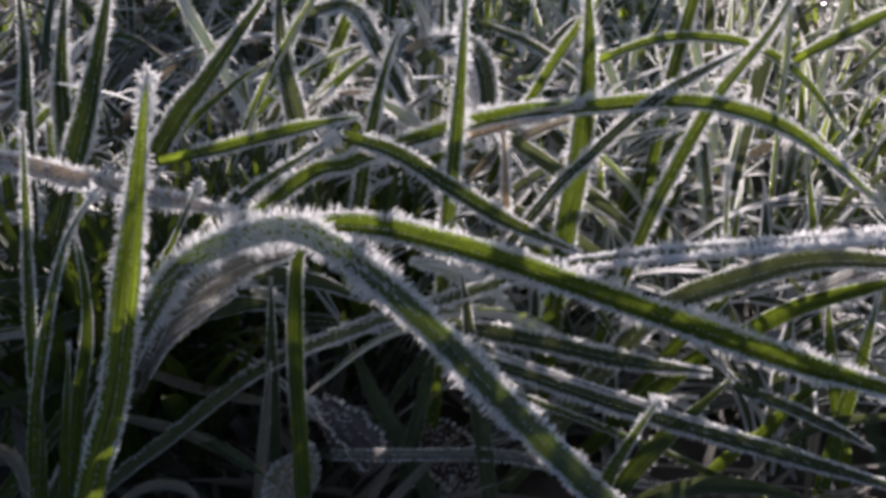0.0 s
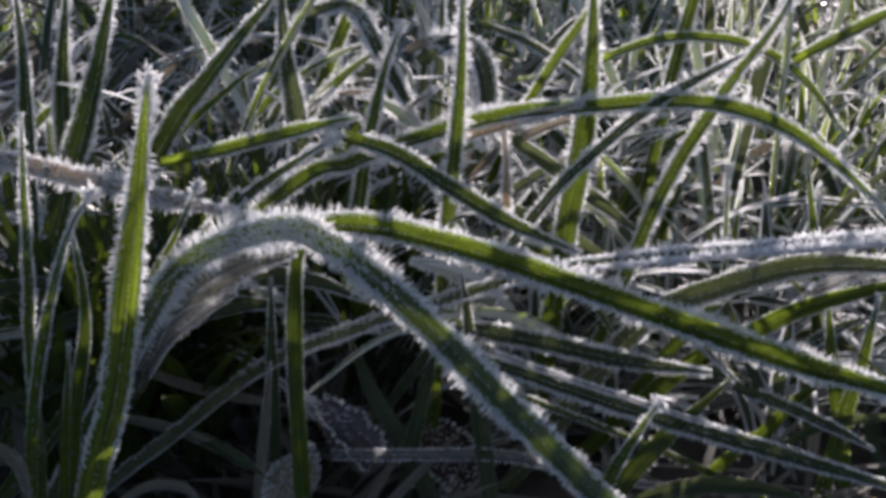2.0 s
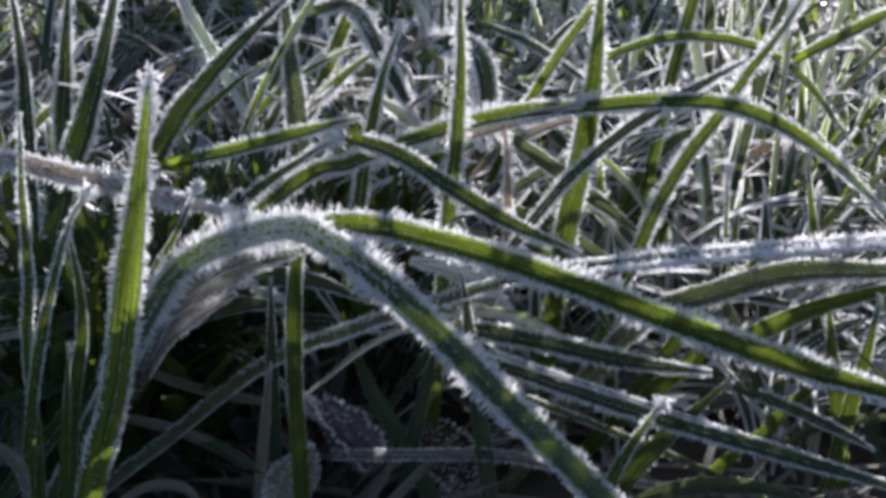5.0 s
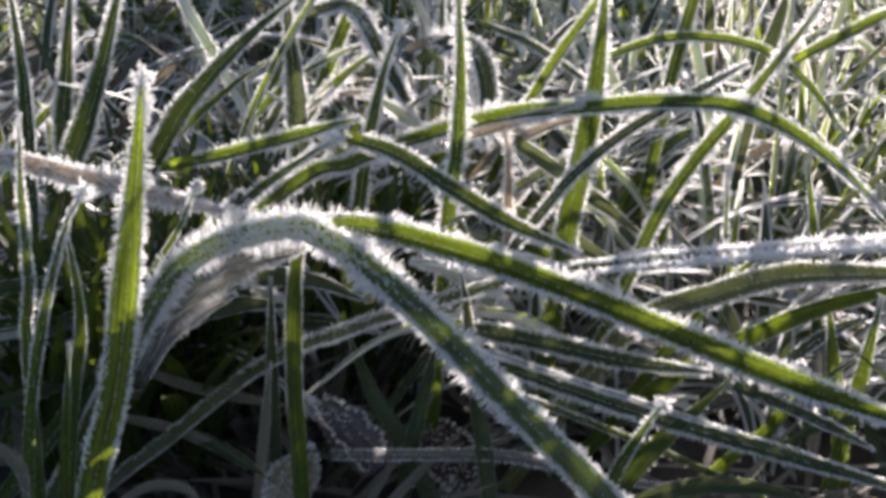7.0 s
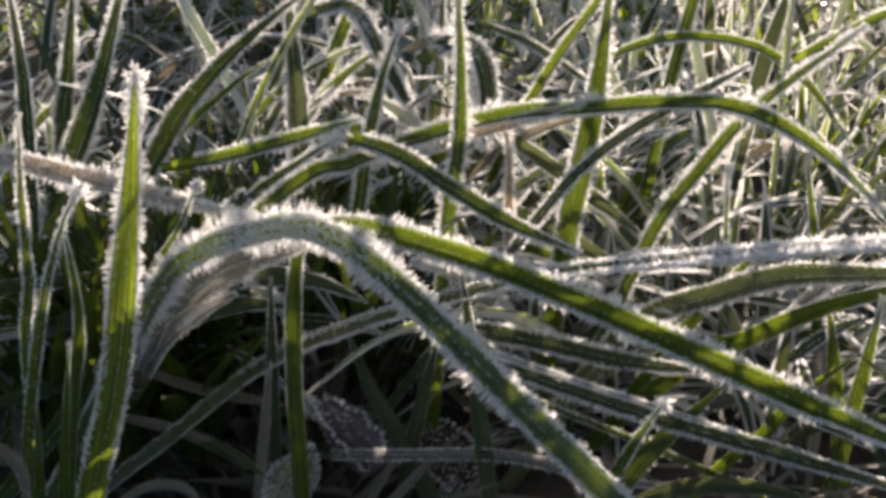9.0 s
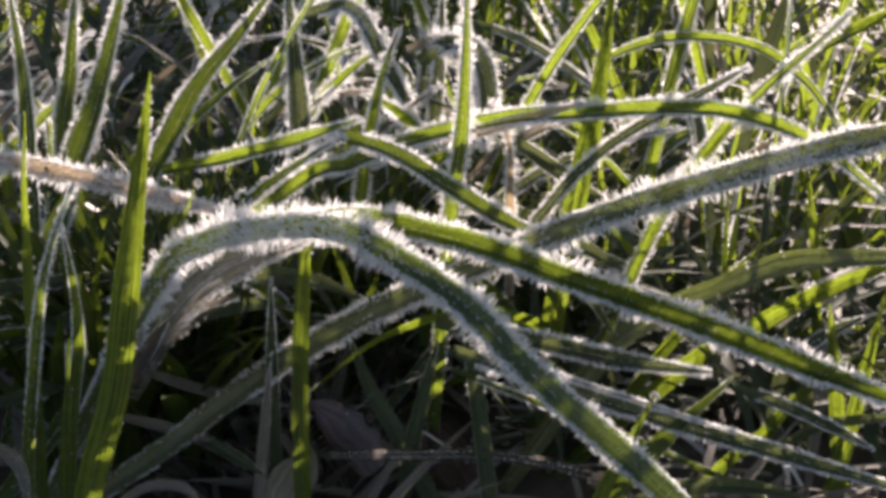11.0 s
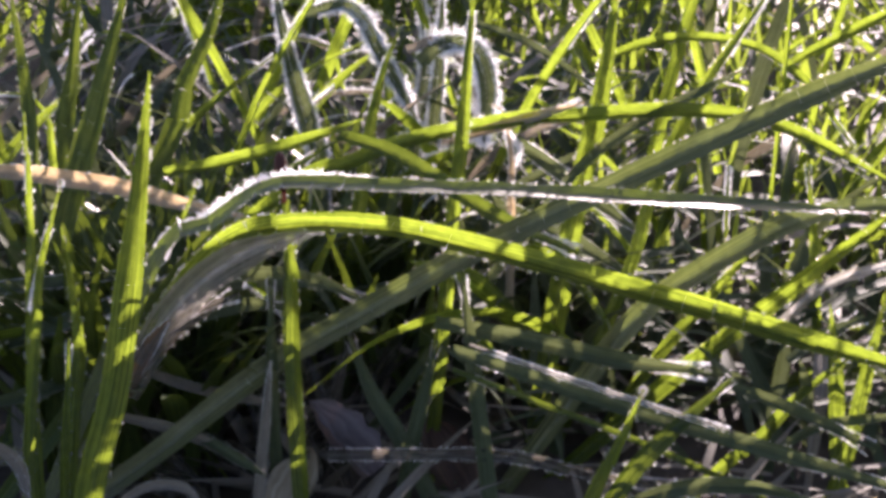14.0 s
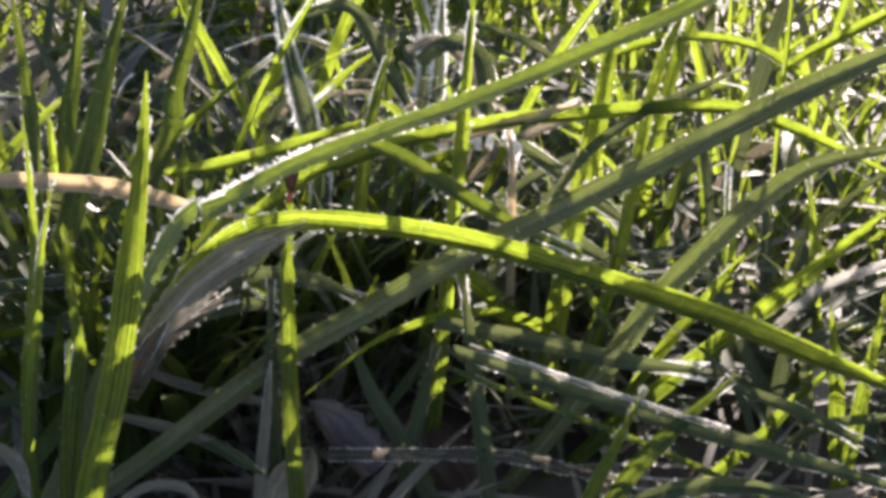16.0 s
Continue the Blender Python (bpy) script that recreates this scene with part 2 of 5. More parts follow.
def fringe_mesh(line, s0, s1, w, side, hair, dense, inv, seed):
    """Hoar-frost needles and rime along one edge."""
    bm = bmesh.new()
    s = s0
    while s < s1:
        f = s / line.length
        h = half_width(min(f, 1), w, line.taper)
        m = inv @ line.frame_at(s)
        high = exposed(line.point(s))
        clump = 0.65 + 0.7 * noise.noise((s * 230, seed * 3.1, side)) + 0.35 * noise.noise((s * 900, seed, side))
        if clump > 0.05:
            n = (3 if f < 0.93 else 6) if high > 0.45 else 1
            for _ in range(n):
                length = hair * high * 0.00112 * max(0.3, clump) * rnd.uniform(0.35, 1.6)
                way = Vector((side, rnd.uniform(-0.35, 0.45), rnd.uniform(-0.3, 0.45)))
                p = Vector((side * h * rnd.uniform(0.9, 1.0), rnd.uniform(-0.0001, 0.0001), h * 0.16 * line.fold + rnd.uniform(0, 0.0001)))
                needle(bm, m @ p, m.to_3x3() @ way, length, rnd.uniform(0.00005, 0.00011))
        # rime grain on the rim
        for _ in range(3 if hair * high > 0.4 else 1 if hair * high > 0.2 else 0):
            u = 1 - (0.32 if hair > 0.45 else 0.1) * rnd.random() ** 1.6
            p = Vector((side * h * u, 0, h * line.fold * (0.16 - 0.36 * (1 - u)) + 0.00003))
            needle(bm, m @ p, m.to_3x3() @ Vector((side * 0.6, rnd.uniform(-1, 1), 0.7)), rnd.uniform(0.00015, 0.0004) * min(1.2, 0.5 + hair * 0.5), rnd.uniform(0.0001, 0.0002))
        s += rnd.uniform(0.00022, 0.00042) / dense
    return bm


def knob_mesh(p, size):
    """A clump of needles round a tip. size in mm."""
    bm = bmesh.new()
    for _ in range(110):
        way = Vector((rnd.gauss(0, 1), rnd.gauss(0, 1), rnd.gauss(0, 1))).normalized()
        start = p + way * size * 0.00028 + Vector((rnd.uniform(-1, 1), rnd.uniform(-1.6, 0.6), rnd.uniform(-1, 1))) * size * 0.0003
        needle(bm, start, way, size * 0.001 * rnd.uniform(0.15, 0.55), rnd.uniform(0.00007, 0.00014))
    return bm


def crust_mesh(line, s0, s1, w, amount, hair, inv, seed, crest=(0.34, 0.15)):
    """Needles standing on the face, along its ribs."""
    bm = bmesh.new()
    s = s0
    while s < s1:
        f = s / line.length
        h = half_width(min(f, 1), w, line.taper)
        m = inv @ line.frame_at(s)
        thick = (1.25 * math.exp(-((f - crest[0]) / crest[1]) ** 2) + 0.3) if amount > 0.4 else 0.45
        for _ in range(18 if amount > 0.4 else 14):
            if rnd.random() < amount * thick * (0.55 if amount > 0.4 else 1.6) * min(1, exposed(line.point(s))):
                x = rnd.choice((-0.9, -0.78, 0, 0, 0.78, 0.9) if amount > 0.4 else (-0.85, 0, 0, 0, 0.85)) + rnd.uniform(-0.06, 0.06)
                if amount > 0.85 and rnd.random() < thick * 0.4:
                    x = rnd.uniform(-0.95, 0.95)
                p = Vector((x * h, 0, h * line.fold * (0.27 * abs(x) - 0.13)))
                way = Vector((rnd.uniform(-0.4, 0.4) - 0.3 * x, rnd.uniform(-0.8, 0.8), 0.9))
                needle(bm, m @ p, m.to_3x3() @ way, 0.0007 * hair * thick * rnd.uniform(0.5, 1.5), rnd.uniform(0.00007, 0.00013))
        s += rnd.uniform(0.0002, 0.0004)
    return bm


def coat_mesh(line, s0, s1, w, inv, seed):
    """A rough rime layer added behind the leaf to block sun from shining through."""
    bm = bmesh.new()
    n = max(3, int((s1 - s0) / 0.0012))
    rows = []
    for i in range(n + 1):
        s = s0 + (s1 - s0) * i / n
        h = half_width(min(s / line.length, 1), w, line.taper)
        m = inv @ line.frame_at(s)
        row = []
        for x in (-0.9, -0.5, 0, 0.5, 0.9):
            z = h * line.fold * (0.32 * abs(x) - 0.17) - 0.00022 + 0.0001 * noise.noise((s * 2500, x * 4, seed))
            row.append(bm.verts.new(m @ Vector((x * h * (1 + 0.12 * noise.noise((s * 1800, x, seed))), 0, z))))
        rows.append(row)
    for a, b in zip(rows, rows[1:]):
        for k in range(4):
            bm.faces.new((a[k], a[k + 1], b[k + 1], b[k]))
    return bm


def bead(bm, p, r):
    """A small round drop."""

    for v in bmesh.ops.create_icosphere(bm, subdivisions=1 if r < 0.0004 else 3, radius=r, matrix=Matrix.Translation(p))["verts"]:
        for f in v.link_faces:
            f.smooth = True


def dew_mesh(line, s0, s1, w, inv, count):
    bm = bmesh.new()
    for _ in range(count):
        s = rnd.uniform(s0, s1)
        h = half_width(min(s / line.length, 1), w, line.taper)
        side = rnd.choice((-1, 1))
        r = 0.00009 + 0.00027 * rnd.random() ** 1.8
        bead(bm, inv @ line.frame_at(s) @ Vector((side * (h + r * 0.5), 0, h * 0.16 * line.fold)), r)
    return bm


GONE = {}           # where each frost mesh has drawn back to


def melting(ob, melt, m, side, depth, back, spot, down=0.0004):
    """The frost draws back to the shaded side of the leaf while it thaws. m: the leaf's turn at that place."""
    far = (spot - OPEN).normalized()
    gone = Matrix.Translation(m @ Vector((-side * depth, -down, 0)) + far * back)
    GONE[ob.data.name] = gone
    if melt:
        MOVES.append((ob, [(0, Matrix()), (melt[0], Matrix()), (melt[1], gone), (16, gone)]))


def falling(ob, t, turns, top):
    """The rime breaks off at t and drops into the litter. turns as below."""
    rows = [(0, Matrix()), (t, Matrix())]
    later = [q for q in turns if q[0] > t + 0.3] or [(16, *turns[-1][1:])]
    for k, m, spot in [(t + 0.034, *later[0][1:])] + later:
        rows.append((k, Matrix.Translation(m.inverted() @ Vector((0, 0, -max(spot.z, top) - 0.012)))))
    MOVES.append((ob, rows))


def melting_piece(ob, melt, turns, side, depth, back, down=0.0003):
    """The same for a piece of a blade that bends; turns: (seconds, turn, place) of the piece in each state."""
    if not melt:
        return
    rows = [(0, Matrix()), (melt[0], Matrix())]
    later = [q for q in turns if q[0] > melt[1] + 0.1]
    for t, m, spot in [(melt[1], *(later or turns)[0 if later else -1][1:])] + later + [(16, *turns[-1][1:])] * (not later):
        far = m.inverted() @ (spot - OPEN).normalized()
        far *= min(0.007, back / max(0.2, abs(far.z)))
        rows.append((t, Matrix.Translation(Vector((-side * depth, -down, 0)) + far)))
    MOVES.append((ob, rows))


def blade(label, width, mat, melt, hair, dense, crust, states, roll=None, drops=1.0, bit=0.02, drop=0, tip=None, twist={}, crest=(0.34, 0.15), fold=2.0, bud=0, knob=0, coat=True):
    """One grass blade. width in mm; states: (seconds, points in cm from root to tip)."""
    w = width * 0.001
    seed = rnd.random() * 50
    roll = rnd.uniform(-14, 14) if roll is None else roll
    thing = tagged(new("grass_blade"), label, "grass blade", "grass blades of the tuft")
    along = (Vector(states[0][-1]) - Vector(states[0][1])).normalized()
    face = Matrix.Rotation(radians(roll), 3, along) @ FACE
    lines = [(st[0], Line([Vector(p) * CM for p in st[1:]], Matrix.Rotation(radians(twist.get(st[0], 0)), 3, along) @ face)) for st in states]
    first = lines[0][1]
    first.fold = fold
    root = Matrix.Translation(first.point(0))
    thing.matrix_world = root
    back = root.inverted()

    def deep(s):
        return 0.85 * half_width(s / first.length, w, first.taper) + 0.0006 * hair

    if len(lines) == 1:
        rings = max(10, int(first.length / 0.002))
        link("leaf", leaf_mesh(first, 0, first.length, w, rings, back, seed), mat, thing)
        n = max(1, round(first.length / bit)) if hair else 0
        for i in range(n):
            s0, s1 = max(0.004, first.length * i / n), first.length * (i + 1) / n
            turn = first.frame_at((s0 + s1) / 2).to_3x3()
            for side in (-1, 1):
                fr = link("frost_fringe", fringe_mesh(first, s0, s1, w, side, hair, dense, back, seed), frost, thing)
                melting(fr, melt, turn, side, deep((s0 + s1) / 2), w * 0.3 + 0.0012, first.point((s0 + s1) / 2))
            if melt or (bit > 0.02 and mat is fresh):
                fr = link("rime_coat", coat_mesh(first, s0, s1, w, back, seed), rime, thing)
            if melt:
                top = max(first.point(s0).z, first.point(s1).z)
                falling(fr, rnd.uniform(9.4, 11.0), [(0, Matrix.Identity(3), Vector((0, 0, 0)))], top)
            if hair >= 0.5:
                fr = link("frost_crust", crust_mesh(first, s0, s1, w, max(crust, 0.32), 0.55, back, seed), frost, thing)
                melting(fr, melt, turn, 0, 0, w * 0.3 + 0.0012, first.point((s0 + s1) / 2))
        n = int(first.length * 1000 * drops)
        if n:
            link("dew", dew_mesh(first, first.length * 0.3, first.length, w, back, n), dew, thing)
        return thing
    n = max(6, int(first.length / (0.0042 if first.length > 0.1 else 0.0055)))
    step = first.length / n
    for i in range(n):
        s0, s1 = i * step, (i + 1) * step
        mid = (s0 + s1) / 2
        inv = first.frame_at(mid).inverted()
        seg = link("leaf_piece", leaf_mesh(first, s0, s1, w, 4, inv, seed, 0.0), tip if tip and i >= n - 1 else mat, thing)
        rows = [(t, back @ ln.frame_at(mid)) for t, ln in lines]
        if rows[-1][0] < 16:
            rows.append((16, rows[-1][1]))
        MOVES.append((seg, rows))
        turns = [(t, m.to_3x3(), root @ m.translation) for t, m in rows]
        sunk = 0.64 * half_width(mid / first.length, w, first.taper) + 0.0012
        if melt and coat and s1 > 0.006 and mat is not silver:
            fr = link("rime_coat", coat_mesh(first, s0, s1, w, inv, seed), rime, seg)
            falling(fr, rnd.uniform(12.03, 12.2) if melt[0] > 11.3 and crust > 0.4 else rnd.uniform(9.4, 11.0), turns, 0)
        if hair and s1 > 0.006:
            for side in (-1, 1):
                fr = link("frost_fringe", fringe_mesh(first, s0, s1, w, side, hair, dense, inv, seed), frost, seg)
                late = None
                if melt:
                    late = melt[0] + 0.25 * rnd.random() * (melt[1] - melt[0])
                    late = (late, melt[1] + 0.2 * rnd.random())
                melting_piece(fr, late, turns, side, deep(mid), sunk, 0.007 if mid / first.length > 0.86 else 0.0003)
            if hair >= 0.5:
                fr = link("frost_crust", crust_mesh(first, s0, s1, w, max(crust, 0.32), hair if crust > 0.4 else 0.55, inv, seed, crest), frost, seg)
                if melt:
                    m0 = melt[0] + 0.3 * rnd.random()
                    melting_piece(fr, (m0, m0 + 0.9), turns, 0, 0, 0.0021 * hair + sunk * 0.5 if crust > 0.4 else sunk)
        if i > n * 0.3:
            k = int(step * 1300 * drops + rnd.random())
            if k:
                link("dew", dew_mesh(first, s0, s1, w, inv, k), dew, seg)
        if knob and i == n - 1:
            fr = link("frost_knob", knob_mesh(inv @ first.point(first.length - 0.0006), knob), frost, seg)
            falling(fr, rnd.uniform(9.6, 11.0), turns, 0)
        if bud and i == n - 1:
            bm = bmesh.new()
            bead(bm, Vector((0, 0, 0)), 0.001)
            bmesh.ops.transform(bm, verts=bm.verts, matrix=inv @ first.frame_at(first.length - 0.001) @ Matrix.Diagonal((bud * 0.55, bud * 1.5, bud * 0.5, 1)))
            tagged(link("bud", bm, russet, seg), "shrivelled red-brown tip")
        if drop and i == n - 1:
            bm = bmesh.new()
            bead(bm, inv @ first.frame_at(first.length) @ Vector((0, -drop * 0.0004, -0.0002)), drop * 0.001)
            tagged(link("drop", bm, dew, seg), "clear round water drop")
    return thing


# ---- the blades of the tuft in front ----
blade('upright green grass blade with a thick frost tip', 3.7, fresh, melt=(9.6, 11.2), hair=0.95, dense=1.0, crust=0, knob=2.6, coat=False, states=[
    (0, (-4.92, 11.81, -0.30), (-4.43, 13.02, 2.38), (-4.17, 13.67, 3.47), (-4.08, 14.54, 4.82), (-4.00, 15.23, 5.98), (-3.93, 15.91, 7.13)),
    (5, (-4.92, 11.81, -0.30), (-4.43, 13.02, 2.38), (-4.17, 13.67, 3.47), (-4.06, 14.54, 4.82), (-3.97, 15.23, 5.98), (-3.90, 15.91, 7.13)),
    (9, (-4.92, 11.81, -0.30), (-4.40, 13.04, 2.44), (-4.17, 13.73, 3.60), (-4.12, 14.54, 4.82), (-4.09, 15.23, 5.98), (-4.09, 15.97, 7.27)),
    (11.4, (-4.92, 11.81, -0.30), (-4.43, 13.04, 2.44), (-4.17, 13.67, 3.47), (-4.10, 14.43, 4.54), (-3.97, 15.23, 5.98), (-3.88, 15.90, 7.10)),
    (16, (-4.92, 11.81, -0.30), (-4.43, 13.02, 2.38), (-4.17, 13.73, 3.60), (-4.05, 14.57, 4.88), (-3.95, 15.28, 6.12), (-3.94, 15.99, 7.32)),
])
blade('thin upright grass blade rimmed with frost', 1.8, fresh, melt=(9.6, 11.2), hair=0.5, dense=1.0, crust=0, states=[
    (0, (-5.61, 14.27, -0.30), (-5.85, 15.53, 2.99), (-5.95, 16.05, 4.00), (-6.00, 16.56, 5.28), (-6.08, 17.06, 6.25)),
    (9, (-5.61, 14.27, -0.30), (-5.93, 15.56, 3.07), (-5.95, 16.05, 4.00), (-6.06, 16.53, 5.21), (-6.14, 17.08, 6.29)),
    (11.4, (-5.61, 14.27, -0.30), (-5.83, 15.53, 2.99), (-5.95, 16.08, 4.08), (-6.00, 16.53, 5.21), (-6.04, 17.04, 6.19)),
    (16, (-5.61, 14.27, -0.30), (-5.86, 15.05, 2.34), (-5.87, 16.11, 4.15), (-5.92, 16.53, 5.21), (-6.10, 17.09, 6.32)),
])
blade('slender leaning grass blade with frosted edges', 1.6, fresh, melt=(11, 13), hair=0.5, dense=1.0, crust=0, drop=0.55, knob=2.2, states=[
    (0, (-5.66, 13.56, -0.30), (-5.65, 14.47, 1.97), (-5.64, 14.91, 2.79), (-5.48, 15.47, 3.91), (-5.27, 15.92, 4.75), (-4.89, 16.26, 5.34)),
    (9, (-5.66, 13.56, -0.30), (-5.72, 14.47, 1.97), (-5.70, 14.94, 2.86), (-5.57, 15.50, 3.98), (-5.35, 15.98, 4.90), (-5.05, 16.32, 5.49)),
    (12.5, (-5.66, 13.56, -0.30), (-5.71, 14.47, 1.97), (-5.68, 15.06, 3.15), (-5.62, 15.62, 4.27), (-5.47, 15.98, 4.90), (-5.27, 16.32, 5.49)),
    (16, (-5.66, 13.56, -0.30), (-5.72, 14.44, 1.89), (-5.68, 15.06, 3.15), (-5.65, 15.53, 4.05), (-5.62, 15.92, 4.75), (-5.50, 16.35, 5.54)),
])
blade('short slightly curved green grass blade', 2.0, fresh, melt=(11, 13), hair=0.38, dense=1.0, crust=0, states=[
    (0, (-5.37, 14.04, -0.30), (-5.16, 15.05, 2.34), (-5.05, 15.56, 3.34), (-5.09, 15.86, 4.08), (-5.28, 16.25, 4.77)),
    (9, (-5.37, 14.04, -0.30), (-5.24, 15.05, 2.34), (-5.16, 15.56, 3.34), (-5.23, 15.86, 4.08), (-5.43, 16.25, 4.77)),
    (16, (-5.37, 14.04, -0.30), (-5.18, 15.05, 2.34), (-5.15, 15.44, 3.04), (-5.25, 15.74, 3.78), (-5.44, 16.20, 4.64)),
])
blade('short thin young grass blade', 1.3, fresh, melt=(9.6, 11.2), hair=0.3, dense=1.0, crust=0, states=[
    (0, (-5.27, 13.78, -0.30), (-5.22, 14.44, 1.89), (-5.19, 14.76, 2.69), (-5.19, 15.20, 3.51)),
])
blade('broad upright grass blade with frosted edges', 4.6, dark, melt=(11.2, 13.5), hair=1.0, dense=1.0, crust=0, states=[
    (0, (-7.40, 17.64, -0.30), (-6.60, 19.43, 3.58), (-6.33, 20.06, 4.59), (-6.09, 20.73, 5.71), (-5.83, 21.81, 7.58)),
    (9, (-7.40, 17.64, -0.30), (-6.60, 19.43, 3.58), (-6.38, 20.02, 4.50), (-5.99, 20.73, 5.71), (-5.58, 21.81, 7.58)),
    (16, (-7.40, 17.64, -0.30), (-6.36, 19.43, 3.58), (-6.08, 20.10, 4.68), (-5.85, 20.80, 5.90), (-5.48, 21.81, 7.58)),
])
blade('upright pale grass blade behind broader ones', 3.5, dark, melt=(11, 13), hair=0.9, dense=1.0, crust=0, states=[
    (0, (-6.70, 20.15, -0.30), (-7.11, 22.01, 4.08), (-7.28, 22.77, 5.41), (-7.29, 23.75, 7.06)),
    (9, (-6.70, 20.15, -0.30), (-7.15, 22.01, 4.08), (-7.15, 22.77, 5.41), (-7.14, 23.75, 7.06)),
    (16, (-6.70, 20.15, -0.30), (-7.09, 21.97, 3.98), (-7.02, 22.77, 5.41), (-6.96, 23.75, 7.06)),
])
blade('dark green grass blade leaning outward', 3.2, dark, melt=(11, 13), hair=0.6, dense=1.0, crust=0, states=[
    (0, (-7.04, 18.71, -0.30), (-7.50, 21.17, 4.66), (-7.65, 22.00, 5.92), (-7.91, 22.84, 7.21)),
    (9, (-7.04, 18.71, -0.30), (-7.50, 21.17, 4.66), (-7.74, 22.00, 5.92), (-8.10, 22.84, 7.21)),
    (16, (-7.04, 18.71, -0.30), (-7.39, 21.09, 4.47), (-7.65, 21.88, 5.63), (-8.07, 22.84, 7.21)),
])
blade('buff dead grass blade lying across the tuft', 2.7, dead, melt=(11, 14), hair=1.1, dense=1.1, crust=0.9, crest=(0.5, 0.8), states=[
    (0, (-7.37, 17.96, 5.28), (-6.58, 17.93, 5.20), (-5.80, 17.85, 5.00), (-5.01, 17.79, 4.84), (-3.98, 17.79, 4.58), (-3.12, 17.82, 4.38)),
    (9, (-7.37, 17.96, 5.28), (-6.58, 17.94, 5.22), (-5.80, 17.87, 5.03), (-5.01, 17.80, 4.87), (-3.98, 17.79, 4.58), (-3.12, 17.82, 4.38)),
    (16, (-7.37, 17.81, 4.90), (-6.58, 17.83, 4.94), (-5.80, 17.81, 4.90), (-5.01, 17.78, 4.82), (-3.98, 17.77, 4.54), (-3.12, 17.80, 4.34)),
])
blade('small leaning grass blade tipped with a drop', 1.5, fresh, melt=(9.6, 11.2), hair=0.3, dense=1.0, crust=0, drop=0.7, knob=1.6, states=[
    (0, (-5.95, 16.26, -0.30), (-4.51, 16.99, 3.40), (-4.11, 17.19, 4.16), (-3.71, 17.54, 5.02)),
    (16, (-5.95, 16.26, -0.30), (-4.51, 17.05, 3.56), (-4.05, 17.25, 4.32), (-3.77, 17.49, 4.91)),
])
blade('arched thin grass blade with frosted rim', 1.8, fresh, melt=(11, 14), hair=0.5, dense=1.0, crust=0, states=[
    (0, (-7.33, 21.92, -0.30), (-7.74, 23.07, 3.51), (-7.85, 23.39, 4.29), (-8.25, 23.57, 4.74), (-8.92, 23.60, 4.81)),
])
blade('dull green blade lying low in shade', 2.7, dull, melt=None, hair=0.3, dense=1.0, crust=0, states=[
    (0, (-7.78, 17.32, 2.07), (-6.49, 17.39, 2.53), (-5.21, 17.47, 2.99), (-4.05, 17.67, 3.49)),
])
blade('dull low blade in deep shade', 1.8, dull, melt=(11, 13.5), hair=0.2, dense=1.0, crust=0, states=[
    (0, (-6.04, 13.85, -0.30), (-5.33, 14.75, 1.32), (-4.77, 15.46, 2.29), (-4.12, 15.89, 2.81)),
])
blade('grey-green blade lying flat in shade', 2.2, dull, melt=None, hair=0.3, dense=1.0, crust=0, states=[
    (0, (-8.02, 18.27, 2.83), (-6.29, 18.16, 3.08), (-4.77, 18.03, 3.31)),
])
